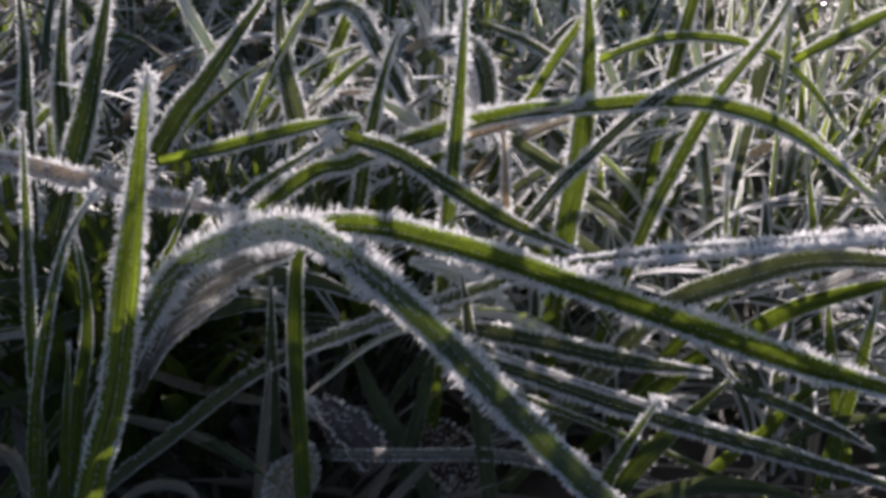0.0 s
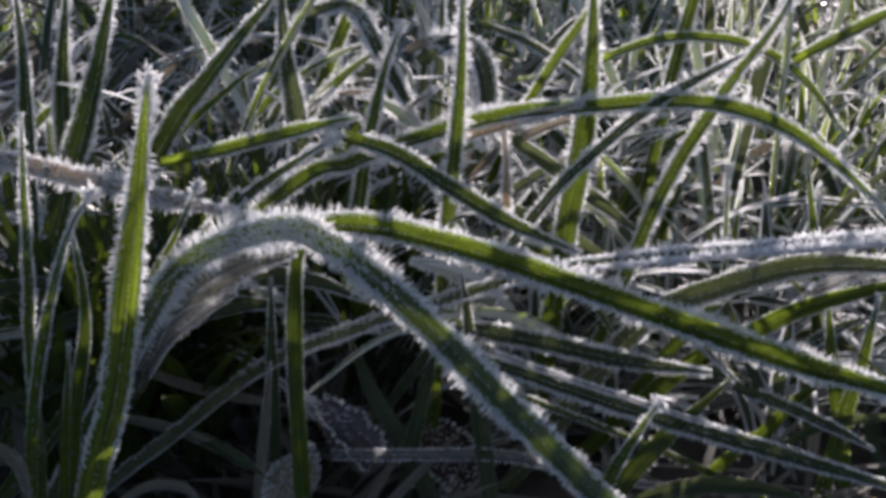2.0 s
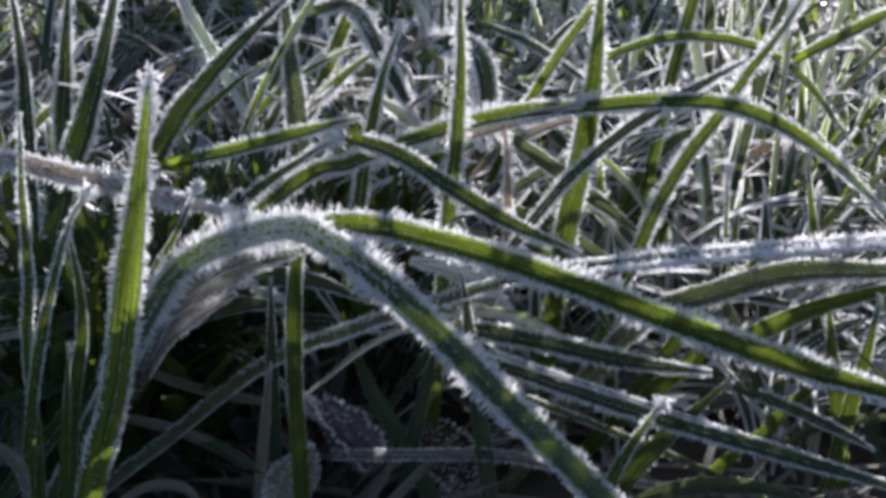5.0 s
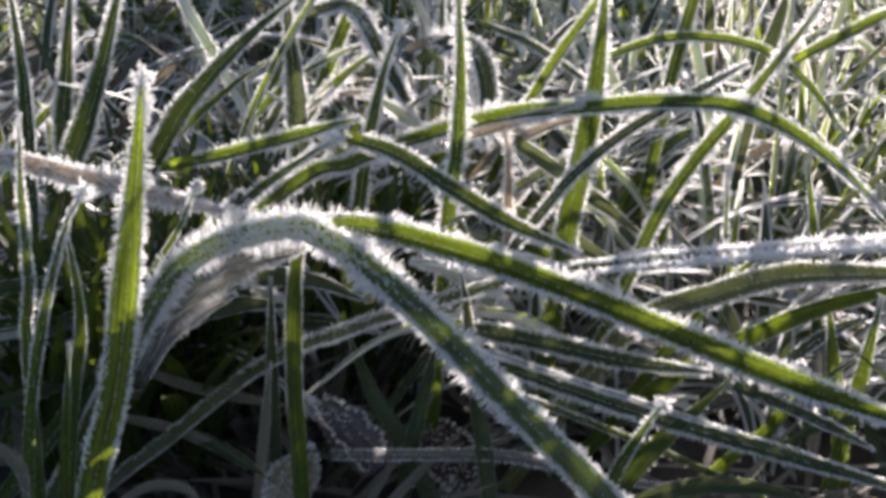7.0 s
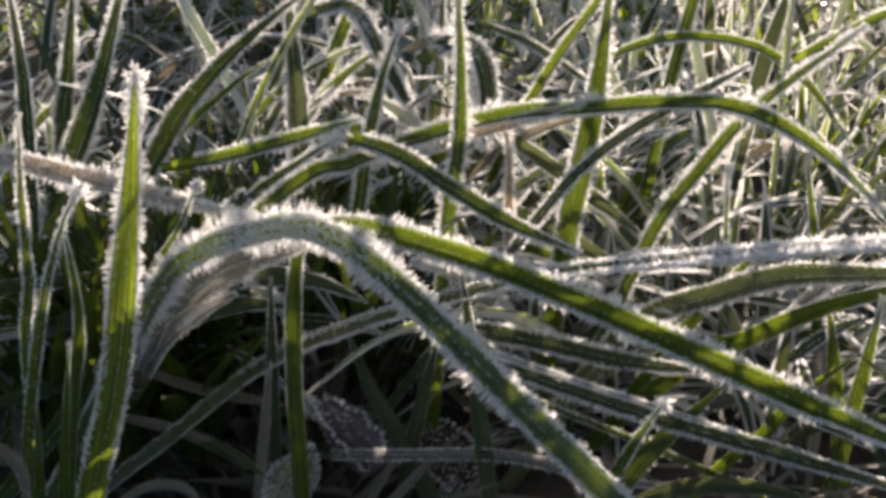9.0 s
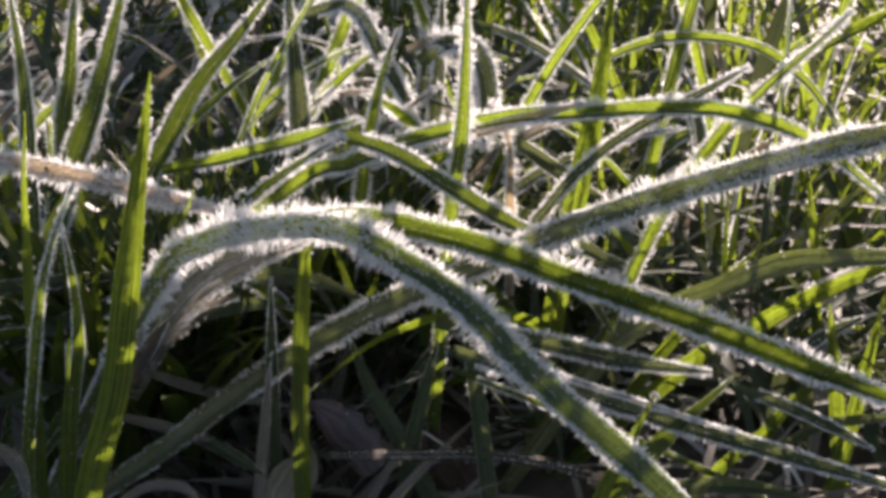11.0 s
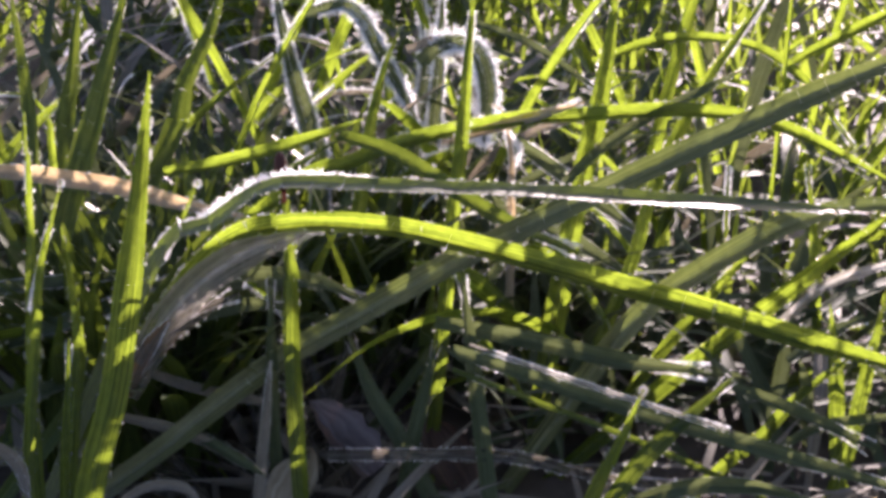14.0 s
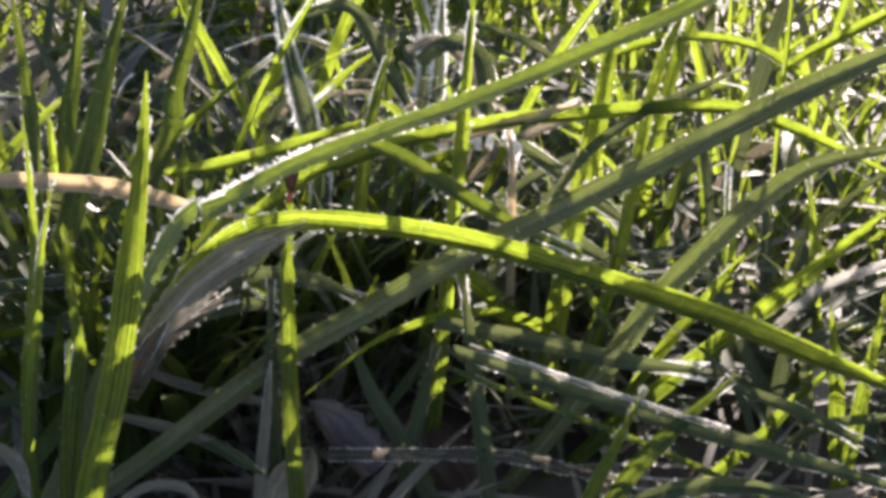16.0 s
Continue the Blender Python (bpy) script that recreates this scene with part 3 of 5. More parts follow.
blade('long arching grass blade bowed down under thick frost', 3.5, wet, melt=(11.35, 12.5), hair=1.5, dense=1.3, crust=0.95, fold=0.6, roll=0, crest=(0.45, 0.10), twist={12.5: -15, 13.5: -40, 14.5: -44, 15: -42, 15.5: -38, 16: -33}, states=[
    (0, (-6.39, 15.25, -0.30), (-4.14, 15.59, 3.68), (-3.58, 15.68, 4.42), (-2.76, 15.64, 4.86), (-1.96, 15.49, 5.02), (-1.10, 15.11, 4.62), (-0.18, 14.54, 4.01), (0.85, 13.88, 3.18), (1.97, 13.10, 2.32), (2.58, 12.69, 1.84), (3.98, 11.76, 0.76)),
    (9, (-6.39, 15.25, -0.30), (-4.14, 15.64, 3.79), (-3.50, 15.72, 4.53), (-2.60, 15.66, 4.92), (-1.80, 15.50, 5.04), (-0.94, 15.12, 4.65), (-0.03, 14.54, 4.01), (1.00, 13.88, 3.18), (2.12, 13.10, 2.32), (2.65, 12.69, 1.84)),
    (11.4, (-6.39, 15.25, -0.30), (-4.14, 15.71, 3.97), (-3.35, 15.79, 4.70), (-2.37, 15.69, 4.99), (-1.42, 15.50, 5.04), (-0.64, 15.18, 4.79), (0.27, 14.68, 4.35), (1.29, 14.02, 3.52), (2.42, 13.38, 2.73), (3.17, 12.94, 2.18)),
    (11.9, (-6.39, 15.25, -0.30), (-4.14, 15.71, 3.97), (-3.35, 15.79, 4.71), (-2.37, 15.70, 5.02), (-1.42, 15.50, 5.06), (-0.64, 15.19, 4.81), (0.27, 14.67, 4.34), (1.29, 14.03, 3.54), (2.42, 13.38, 2.75), (3.17, 12.95, 2.21)),
    (12, (-6.39, 15.25, -0.30), (-4.14, 15.77, 4.12), (-3.35, 15.82, 4.79), (-2.37, 15.74, 5.11), (-1.42, 15.54, 5.15), (-0.64, 15.21, 4.86), (0.34, 14.71, 4.42), (1.37, 14.27, 3.89), (2.89, 13.77, 3.17), (4.29, 13.27, 2.46)),
    (12.1, (-6.39, 15.25, -0.30), (-4.14, 15.79, 4.16), (-3.27, 15.86, 4.87), (-2.29, 15.79, 5.23), (-1.26, 15.63, 5.37), (-0.18, 15.40, 5.07), (1.63, 14.96, 4.52), (3.13, 14.67, 4.07), (4.60, 14.36, 3.56), (6.06, 14.03, 3.02)),
    (12.5, (-6.39, 15.25, -0.30), (-4.14, 15.80, 4.19), (-3.19, 15.88, 4.93), (-2.22, 15.83, 5.33), (-1.26, 15.67, 5.47), (-0.18, 15.47, 5.25), (1.63, 15.03, 4.69), (3.13, 14.76, 4.28), (4.60, 14.45, 3.78), (6.06, 14.13, 3.26)),
    (13.5, (-6.39, 15.25, -0.30), (-4.14, 15.83, 4.27), (-3.27, 15.88, 4.93), (-2.45, 15.88, 5.45), (-1.74, 15.82, 5.58), (0.35, 15.57, 5.48), (3.15, 15.23, 5.18), (6.10, 14.87, 4.84)),
    (14.5, (-6.39, 15.25, -0.30), (-4.14, 15.86, 4.34), (-3.19, 15.93, 5.04), (-2.53, 15.90, 5.49), (-1.74, 15.84, 5.61), (0.43, 15.65, 5.68), (3.15, 15.46, 5.74), (6.10, 15.28, 5.84)),
    (15, (-6.39, 15.25, -0.30), (-4.14, 15.89, 4.42), (-3.19, 15.94, 5.08), (-2.37, 15.90, 5.51), (-1.43, 15.88, 5.72), (0.89, 15.73, 5.89), (3.15, 15.58, 6.06), (6.10, 15.49, 6.36)),
    (15.5, (-6.39, 15.25, -0.30), (-4.14, 15.89, 4.42), (-3.03, 15.97, 5.15), (-2.02, 15.91, 5.52), (-0.18, 15.84, 5.90), (1.72, 15.76, 6.23), (3.88, 15.69, 6.58), (6.10, 15.70, 6.88)),
    (16, (-6.39, 15.25, -0.30), (-3.98, 15.88, 4.49), (-3.07, 15.97, 5.22), (-2.18, 16.04, 5.71), (-1.04, 16.10, 6.16), (0.24, 16.13, 6.62), (1.35, 16.20, 7.06), (2.48, 16.30, 7.53), (3.61, 16.40, 8.02), (4.20, 16.46, 8.31)),
])
blade('long grass blade sloping across the tuft, furred with frost', 3.3, fresh, melt=(11.35, 12.7), hair=1.2, dense=1.2, crust=0.5, roll=0, twist={12.5: -8, 16: -8}, states=[
    (0, (-6.59, 15.49, -0.30), (-4.16, 16.04, 3.19), (-3.14, 16.28, 4.30), (-1.49, 16.26, 4.79), (0.13, 15.97, 4.60), (1.70, 15.59, 4.20), (3.24, 15.20, 3.77), (4.75, 14.82, 3.36), (6.21, 14.47, 3.03), (6.97, 14.29, 2.86)),
    (5, (-6.59, 15.49, -0.30), (-4.16, 16.04, 3.19), (-3.14, 16.28, 4.30), (-1.49, 16.26, 4.79), (0.13, 15.97, 4.60), (1.70, 15.59, 4.20), (3.24, 15.19, 3.74), (4.75, 14.80, 3.32), (6.21, 14.45, 2.99)),
    (9, (-6.59, 15.49, -0.30), (-4.16, 16.04, 3.19), (-3.14, 16.27, 4.28), (-1.49, 16.24, 4.75), (0.13, 15.93, 4.50), (1.70, 15.51, 4.02), (3.24, 15.08, 3.47), (4.75, 14.63, 2.90), (6.21, 14.21, 2.39)),
    (11.4, (-6.59, 15.49, -0.30), (-4.16, 16.07, 3.27), (-3.14, 16.28, 4.32), (-1.49, 16.29, 4.88), (0.13, 16.01, 4.71), (1.70, 15.63, 4.31), (3.24, 15.26, 3.92), (4.75, 14.87, 3.50), (6.21, 14.50, 3.10)),
    (12.5, (-6.59, 15.49, -0.30), (-4.16, 16.10, 3.34), (-3.14, 16.34, 4.45), (-2.14, 16.35, 4.75), (-0.84, 16.25, 4.77), (0.29, 15.97, 4.62), (1.70, 15.65, 4.35), (3.24, 15.30, 4.03), (4.75, 14.96, 3.72), (6.21, 14.64, 3.45)),
    (16, (-6.59, 15.49, -0.30), (-4.16, 16.10, 3.34), (-3.14, 16.35, 4.49), (-2.14, 16.37, 4.80), (-0.84, 16.25, 4.77), (0.53, 15.97, 4.62), (2.10, 15.62, 4.27), (3.63, 15.24, 3.88), (4.75, 14.89, 3.54), (6.21, 14.48, 3.06)),
])
blade('broad pale withered grass sheath, silvery and ribbed', 4.9, silver, melt=(11.5, 13.5), hair=0.6, dense=1.0, crust=0, fold=1.5, states=[
    (0, (-4.41, 15.29, 2.67), (-4.09, 15.56, 3.34), (-3.57, 15.79, 3.89), (-2.84, 15.95, 4.30), (-2.12, 16.01, 4.45)),
    (12, (-4.34, 15.40, 2.95), (-3.95, 15.66, 3.55), (-3.43, 15.86, 4.06), (-2.82, 16.00, 4.40), (-2.10, 16.09, 4.60)),
    (16, (-4.30, 15.44, 3.05), (-3.90, 15.69, 3.62), (-3.40, 15.88, 4.10), (-2.82, 16.03, 4.47), (-2.20, 16.15, 4.75)),
])
blade('long straight grass blade crested with frost, rising in the thaw', 3.7, matte, melt=(10.6, 12.5), hair=1.3, dense=1.1, crust=0.9, roll=0, twist={0: -46, 9: -46}, crest=(0.85, 0.28), states=[
    (0, (-6.41, 14.55, -0.30), (-5.24, 15.08, 0.82), (-4.04, 15.63, 1.63), (-2.67, 16.29, 2.46), (-1.15, 16.70, 2.95), (0.57, 16.91, 3.46), (1.59, 16.93, 3.78), (3.11, 16.91, 4.01), (5.20, 16.88, 4.21), (6.99, 16.76, 4.42), (8.57, 16.64, 4.61)),
    (9, (-6.41, 14.55, -0.30), (-5.24, 15.08, 0.82), (-4.04, 15.63, 1.63), (-2.67, 16.30, 2.50), (-1.15, 16.72, 3.00), (0.57, 16.91, 3.46), (1.67, 16.91, 3.73), (3.11, 16.88, 3.92), (5.20, 16.85, 4.13), (6.99, 16.71, 4.30)),
    (11.4, (-6.41, 14.55, -0.30), (-5.24, 15.08, 0.82), (-4.04, 15.60, 1.55), (-2.67, 16.26, 2.40), (-1.14, 16.70, 3.20), (0.39, 16.97, 3.88), (1.85, 17.22, 4.50), (3.11, 17.31, 5.00), (4.78, 17.44, 5.58), (6.99, 17.51, 6.28)),
    (12.5, (-6.41, 14.55, -0.30), (-5.24, 15.08, 0.82), (-4.04, 15.61, 1.59), (-2.67, 16.29, 2.46), (-1.14, 16.72, 3.26), (0.39, 17.02, 4.00), (1.85, 17.28, 4.65), (3.53, 17.46, 5.37), (5.20, 17.62, 6.03), (6.82, 17.66, 6.67)),
    (16, (-6.41, 14.55, -0.30), (-5.24, 15.08, 0.82), (-4.04, 15.61, 1.59), (-2.67, 16.29, 2.46), (-1.14, 16.71, 3.24), (0.31, 17.02, 4.00), (1.85, 17.29, 4.69), (3.53, 17.51, 5.48), (5.20, 17.73, 6.29), (6.82, 17.81, 7.04)),
])
blade('dark green arching grass blade frosted along its crest', 3.6, matte, melt=(9.8, 12), hair=0.8, dense=1.0, crust=0, states=[
    (0, (0.91, 17.03, -0.30), (2.67, 17.32, 2.07), (3.53, 17.45, 2.95), (4.73, 17.45, 3.47), (5.81, 17.36, 3.79), (7.18, 17.07, 3.85), (8.64, 16.75, 3.93)),
    (9, (0.91, 17.03, -0.30), (2.49, 17.32, 2.07), (3.26, 17.40, 2.82), (4.20, 17.34, 3.20), (5.38, 17.27, 3.56), (7.18, 17.00, 3.70)),
    (11.4, (0.91, 17.03, -0.30), (2.49, 17.32, 2.07), (3.26, 17.39, 2.78), (4.20, 17.38, 3.30), (5.38, 17.38, 3.82), (7.18, 17.15, 4.06)),
    (12.5, (0.91, 17.03, -0.30), (2.49, 17.32, 2.07), (3.26, 17.42, 2.87), (4.02, 17.41, 3.38), (5.38, 17.46, 4.03), (7.18, 17.28, 4.40)),
    (14, (0.91, 17.03, -0.30), (2.49, 17.32, 2.07), (3.26, 17.47, 2.99), (3.85, 17.45, 3.48), (5.20, 17.56, 4.27), (6.18, 17.48, 4.62), (7.35, 17.42, 4.73)),
    (16, (0.91, 17.03, -0.30), (2.67, 17.32, 2.07), (3.26, 17.47, 2.99), (3.76, 17.49, 3.56), (4.77, 17.67, 4.55), (5.75, 17.73, 5.23), (7.35, 17.75, 5.55)),
])
blade('bright green blade arching low, thinly frosted', 3.0, fresh, melt=(9.8, 12), hair=0.4, dense=1.0, crust=0, states=[
    (0, (1.60, 17.29, -0.30), (3.86, 17.78, 1.62), (4.98, 18.03, 2.23), (5.94, 18.02, 2.76), (7.57, 17.91, 3.28), (8.33, 17.86, 3.53)),
    (9, (1.60, 17.29, -0.30), (3.96, 17.82, 1.71), (4.98, 17.99, 2.14), (6.21, 18.00, 2.70), (7.57, 17.86, 3.16)),
    (12.5, (1.60, 17.29, -0.30), (3.77, 17.75, 1.54), (4.79, 18.03, 2.23), (5.94, 18.16, 3.08), (7.57, 18.27, 4.17)),
    (16, (1.60, 17.29, -0.30), (3.86, 17.78, 1.62), (4.98, 18.09, 2.40), (6.12, 18.26, 3.34), (7.57, 18.44, 4.58)),
])
blade('grey-green frosted blade lying in shade', 2.8, dull, melt=(11, 14), hair=1.1, dense=1.0, crust=0.39, states=[
    (0, (-0.12, 17.01, 2.91), (1.43, 16.72, 2.72), (2.71, 16.52, 2.50), (4.07, 16.36, 2.37)),
])
blade('dull frosted grass blade lying across others', 2.4, dull, melt=(11, 13.5), hair=1.4, dense=1.0, crust=0.39, states=[
    (0, (0.13, 15.95, 2.96), (1.36, 15.62, 2.67), (2.94, 15.15, 2.32), (4.47, 14.72, 2.04), (6.52, 14.31, 1.57), (7.09, 14.19, 1.44)),
])
blade('grey-green frosted blade lying beside a paler one', 1.0, dark, melt=(11, 13.5), hair=0.6, dense=1.0, crust=0.39, states=[
    (0, (0.14, 16.20, 2.51), (1.39, 15.84, 2.16), (3.01, 15.34, 1.71), (4.41, 14.83, 1.25), (5.72, 14.40, 0.71)),
])
blade('narrow silvery frosted blade lying low', 0.7, silver, melt=(11, 13.5), hair=0.7, dense=1.0, crust=0.39, states=[
    (0, (0.38, 15.89, 3.08), (1.43, 15.57, 2.83), (2.84, 15.13, 2.53), (4.07, 14.80, 2.26)),
])
blade('short stubby grass blade with frosted tip', 2.0, fresh, melt=(9.8, 11.8), hair=0.7, dense=1.0, crust=0, drop=0.7, knob=1.8, states=[
    (0, (1.10, 13.12, -0.30), (2.15, 14.06, 1.76), (2.51, 14.38, 2.29), (2.99, 14.72, 2.86)),
    (9, (1.10, 13.12, -0.30), (2.23, 14.06, 1.76), (2.59, 14.38, 2.29), (3.09, 14.72, 2.86)),
    (12.5, (1.10, 13.12, -0.30), (2.11, 14.07, 1.77), (2.44, 14.38, 2.29), (2.73, 14.71, 2.82)),
    (16, (1.10, 13.12, -0.30), (2.00, 14.04, 1.70), (2.32, 14.35, 2.22), (2.70, 14.72, 2.86)),
])
blade('dark green blade leaning in shade', 2.7, dark, melt=(11, 13.5), hair=0.2, dense=1.0, crust=0, states=[
    (0, (1.18, 13.72, -0.30), (2.34, 14.43, 1.35), (2.91, 14.79, 1.95), (4.17, 15.46, 2.80)),
])
blade('upright grass blade with a withered brown tip', 2.5, fresh, melt=(9.8, 11.8), hair=0.4, dense=1.0, crust=0, tip=russet, bud=2.1, states=[
    (0, (-1.96, 14.58, -0.30), (-2.06, 15.31, 1.63), (-2.14, 15.86, 2.73), (-2.15, 16.48, 3.99), (-2.00, 16.72, 4.33), (-1.55, 16.77, 4.18), (-1.37, 16.81, 4.03), (-1.07, 16.90, 3.78)),
    (9, (-1.96, 14.58, -0.30), (-2.09, 15.31, 1.63), (-2.17, 15.86, 2.73), (-2.16, 16.48, 3.99), (-2.00, 16.72, 4.34), (-1.55, 16.78, 4.21), (-1.37, 16.83, 4.06)),
    (11.4, (-1.96, 14.58, -0.30), (-2.05, 15.31, 1.63), (-2.07, 15.86, 2.73), (-2.03, 16.48, 3.99), (-1.96, 16.73, 4.36), (-1.55, 16.81, 4.29), (-1.43, 16.88, 4.19)),
    (12.5, (-1.96, 14.58, -0.30), (-2.05, 15.29, 1.60), (-2.14, 15.89, 2.81), (-2.19, 16.44, 3.92), (-2.26, 16.86, 4.67)),
    (14, (-1.96, 14.58, -0.30), (-2.10, 15.31, 1.63), (-2.20, 15.95, 2.96), (-2.24, 16.51, 4.07), (-2.33, 16.91, 4.79)),
    (16, (-1.96, 14.58, -0.30), (-2.17, 15.31, 1.63), (-2.25, 16.00, 3.08), (-2.29, 16.55, 4.19), (-2.26, 16.97, 4.95)),
])
blade('dark upright blade in shade', 2.0, dull, melt=(11, 13.5), hair=0.3, dense=1.0, crust=0, states=[
    (0, (-2.45, 15.31, -0.30), (-2.50, 15.73, 1.08), (-2.57, 16.30, 2.50), (-2.60, 16.90, 3.72)),
])
blade('dark green blade rising from the soil', 2.9, dull, melt=(11, 13.5), hair=0.2, dense=1.0, crust=0, states=[
    (0, (0.17, 15.72, -0.30), (-0.61, 16.46, 1.03), (-1.11, 16.94, 1.67), (-1.52, 17.48, 2.49)),
])
blade('dark green blade beside a leaning one', 2.4, dull, melt=(11, 13.5), hair=0.2, dense=1.0, crust=0, states=[
    (0, (-0.73, 15.90, -0.30), (-0.48, 16.46, 1.03), (-0.30, 16.85, 1.72), (-0.08, 17.27, 2.49)),
])
blade('upright shaded grass blade', 2.6, dull, melt=(11, 13.5), hair=0.3, dense=1.0, crust=0, states=[
    (0, (0.81, 14.75, -0.30), (0.70, 15.25, 0.70), (0.52, 16.08, 1.95), (0.35, 16.83, 3.28), (0.27, 17.12, 3.72)),
])
blade('grey dead stem lying on the soil', 1.8, husk, melt=(10.5, 12), hair=1.6, dense=1.0, crust=0.39, states=[
    (0, (-2.06, 15.72, 1.33), (-0.71, 15.72, 1.33), (0.98, 15.71, 1.31), (2.33, 15.60, 1.02), (3.89, 15.35, 0.93)),
])
blade('grey withered stem lying in shade', 1.7, straw, melt=None, hair=0.2, dense=1.0, crust=0, states=[
    (0, (-4.85, 15.94, 1.88), (-3.75, 15.83, 1.60), (-2.62, 15.44, 1.17)),
])
blade('brown withered stem in deep shade', 1.6, straw, melt=None, hair=0.2, dense=1.0, crust=0, states=[
    (0, (-4.70, 16.57, 2.36), (-3.70, 16.62, 1.94), (-2.33, 16.69, 1.60)),
])
blade('withered broken grass stalk', 1.7, straw, melt=None, hair=0.3, dense=1.0, crust=0, states=[
    (0, (-2.80, 14.98, -0.30), (-2.71, 15.38, 1.01), (-2.62, 15.75, 1.94), (-2.56, 16.07, 2.72)),
])
blade('grass blade lying flat with one frosted edge', 2.5, fresh, melt=(12, 14), hair=0.8, dense=1.0, crust=0, states=[
    (0, (-4.68, 19.08, 4.83), (-3.57, 19.17, 5.05), (-2.36, 19.28, 5.34), (-1.34, 19.36, 5.54)),
    (16, (-4.59, 19.00, 4.64), (-3.57, 19.07, 4.81), (-2.36, 19.19, 5.11), (-1.29, 19.34, 5.48)),
])
blade('grass blade leaning up to a fold', 2.8, dark, melt=(12, 14), hair=0.7, dense=1.0, crust=0, knob=2.6, states=[
    (0, (-7.47, 14.73, -0.30), (-3.62, 18.03, 4.11), (-3.20, 18.39, 4.46), (-2.41, 18.79, 4.92), (-1.70, 19.15, 5.27)),
    (16, (-7.47, 14.73, -0.30), (-3.62, 18.00, 4.03), (-3.02, 18.39, 4.46), (-2.23, 18.80, 4.94), (-1.56, 19.15, 5.27)),
])
blade('folded grass blade sloping down from its bend', 2.7, dark, melt=(12, 14), hair=0.8, dense=1.0, crust=0, states=[
    (0, (-1.70, 19.15, 5.28), (-0.77, 18.94, 5.02), (0.15, 18.63, 4.52), (1.06, 18.33, 4.05), (2.23, 18.05, 3.62)),
])
blade('wide arching grass blade rimmed with frost', 2.9, fresh, melt=(11.8, 13.5), hair=1.0, dense=1.2, crust=0, states=[
    (0, (-8.07, 17.67, -0.30), (-2.91, 19.39, 4.00), (-1.58, 19.83, 4.56), (-0.43, 20.19, 4.90), (1.13, 20.34, 5.28), (2.50, 20.39, 5.40), (3.86, 20.42, 5.49), (5.03, 20.37, 5.36), (6.14, 19.99, 4.96), (7.48, 19.26, 3.95)),
    (9, (-8.07, 17.67, -0.30), (-2.91, 19.39, 4.00), (-1.58, 19.83, 4.56), (-0.43, 20.19, 4.90), (1.13, 20.34, 5.28), (2.50, 20.38, 5.38), (3.86, 20.41, 5.47), (5.13, 20.38, 5.38), (6.43, 19.92, 4.78), (7.67, 19.15, 3.68)),
    (12.5, (-8.07, 17.67, -0.30), (-2.91, 19.39, 4.00), (-1.58, 19.83, 4.56), (-0.43, 20.19, 4.90), (1.13, 20.30, 5.18), (2.50, 20.33, 5.27), (3.86, 20.36, 5.33), (5.03, 20.32, 5.24), (6.24, 19.99, 4.96), (7.77, 19.33, 4.12)),
    (16, (-8.07, 17.67, -0.30), (-2.91, 19.39, 4.00), (-1.58, 19.85, 4.60), (-0.43, 20.19, 4.90), (1.13, 20.30, 5.18), (2.50, 20.34, 5.29), (3.86, 20.39, 5.40), (5.03, 20.37, 5.36), (6.24, 20.01, 5.01), (7.77, 19.44, 4.39)),
])
blade('tall upright grass blade with frosted margins', 2.5, fresh, melt=(11, 12.2), hair=1.0, dense=1.0, crust=0, states=[
    (0, (-0.27, 16.92, -0.30), (0.06, 18.65, 3.77), (0.20, 19.40, 5.09), (0.32, 20.12, 6.35), (0.39, 20.86, 7.64)),
    (9, (-0.27, 16.92, -0.30), (0.06, 18.65, 3.77), (0.26, 19.40, 5.09), (0.29, 20.12, 6.35), (0.23, 20.86, 7.64)),
    (11.4, (-0.27, 16.92, -0.30), (0.10, 18.65, 3.77), (0.29, 19.40, 5.09), (0.39, 20.12, 6.35), (0.44, 20.86, 7.64)),
    (16, (-0.27, 16.92, -0.30), (0.15, 18.65, 3.77), (0.32, 19.47, 5.27), (0.45, 20.27, 6.70), (0.58, 20.86, 7.64)),
])
blade('tall broad upright grass blade, sunlit through', 3.9, fresh, melt=(9.8, 11.6), hair=0.9, dense=1.0, crust=0, states=[
    (0, (1.49, 18.08, -0.30), (2.06, 19.47, 3.14), (2.40, 20.32, 4.71), (2.56, 21.11, 6.12), (2.57, 21.91, 7.57)),
    (9, (1.49, 18.08, -0.30), (2.11, 19.51, 3.23), (2.57, 20.47, 5.08), (2.84, 21.26, 6.49), (2.99, 21.91, 7.57)),
    (16, (1.49, 18.08, -0.30), (2.25, 19.62, 3.50), (2.72, 20.54, 5.26), (2.99, 21.26, 6.49), (3.15, 21.91, 7.57)),
])
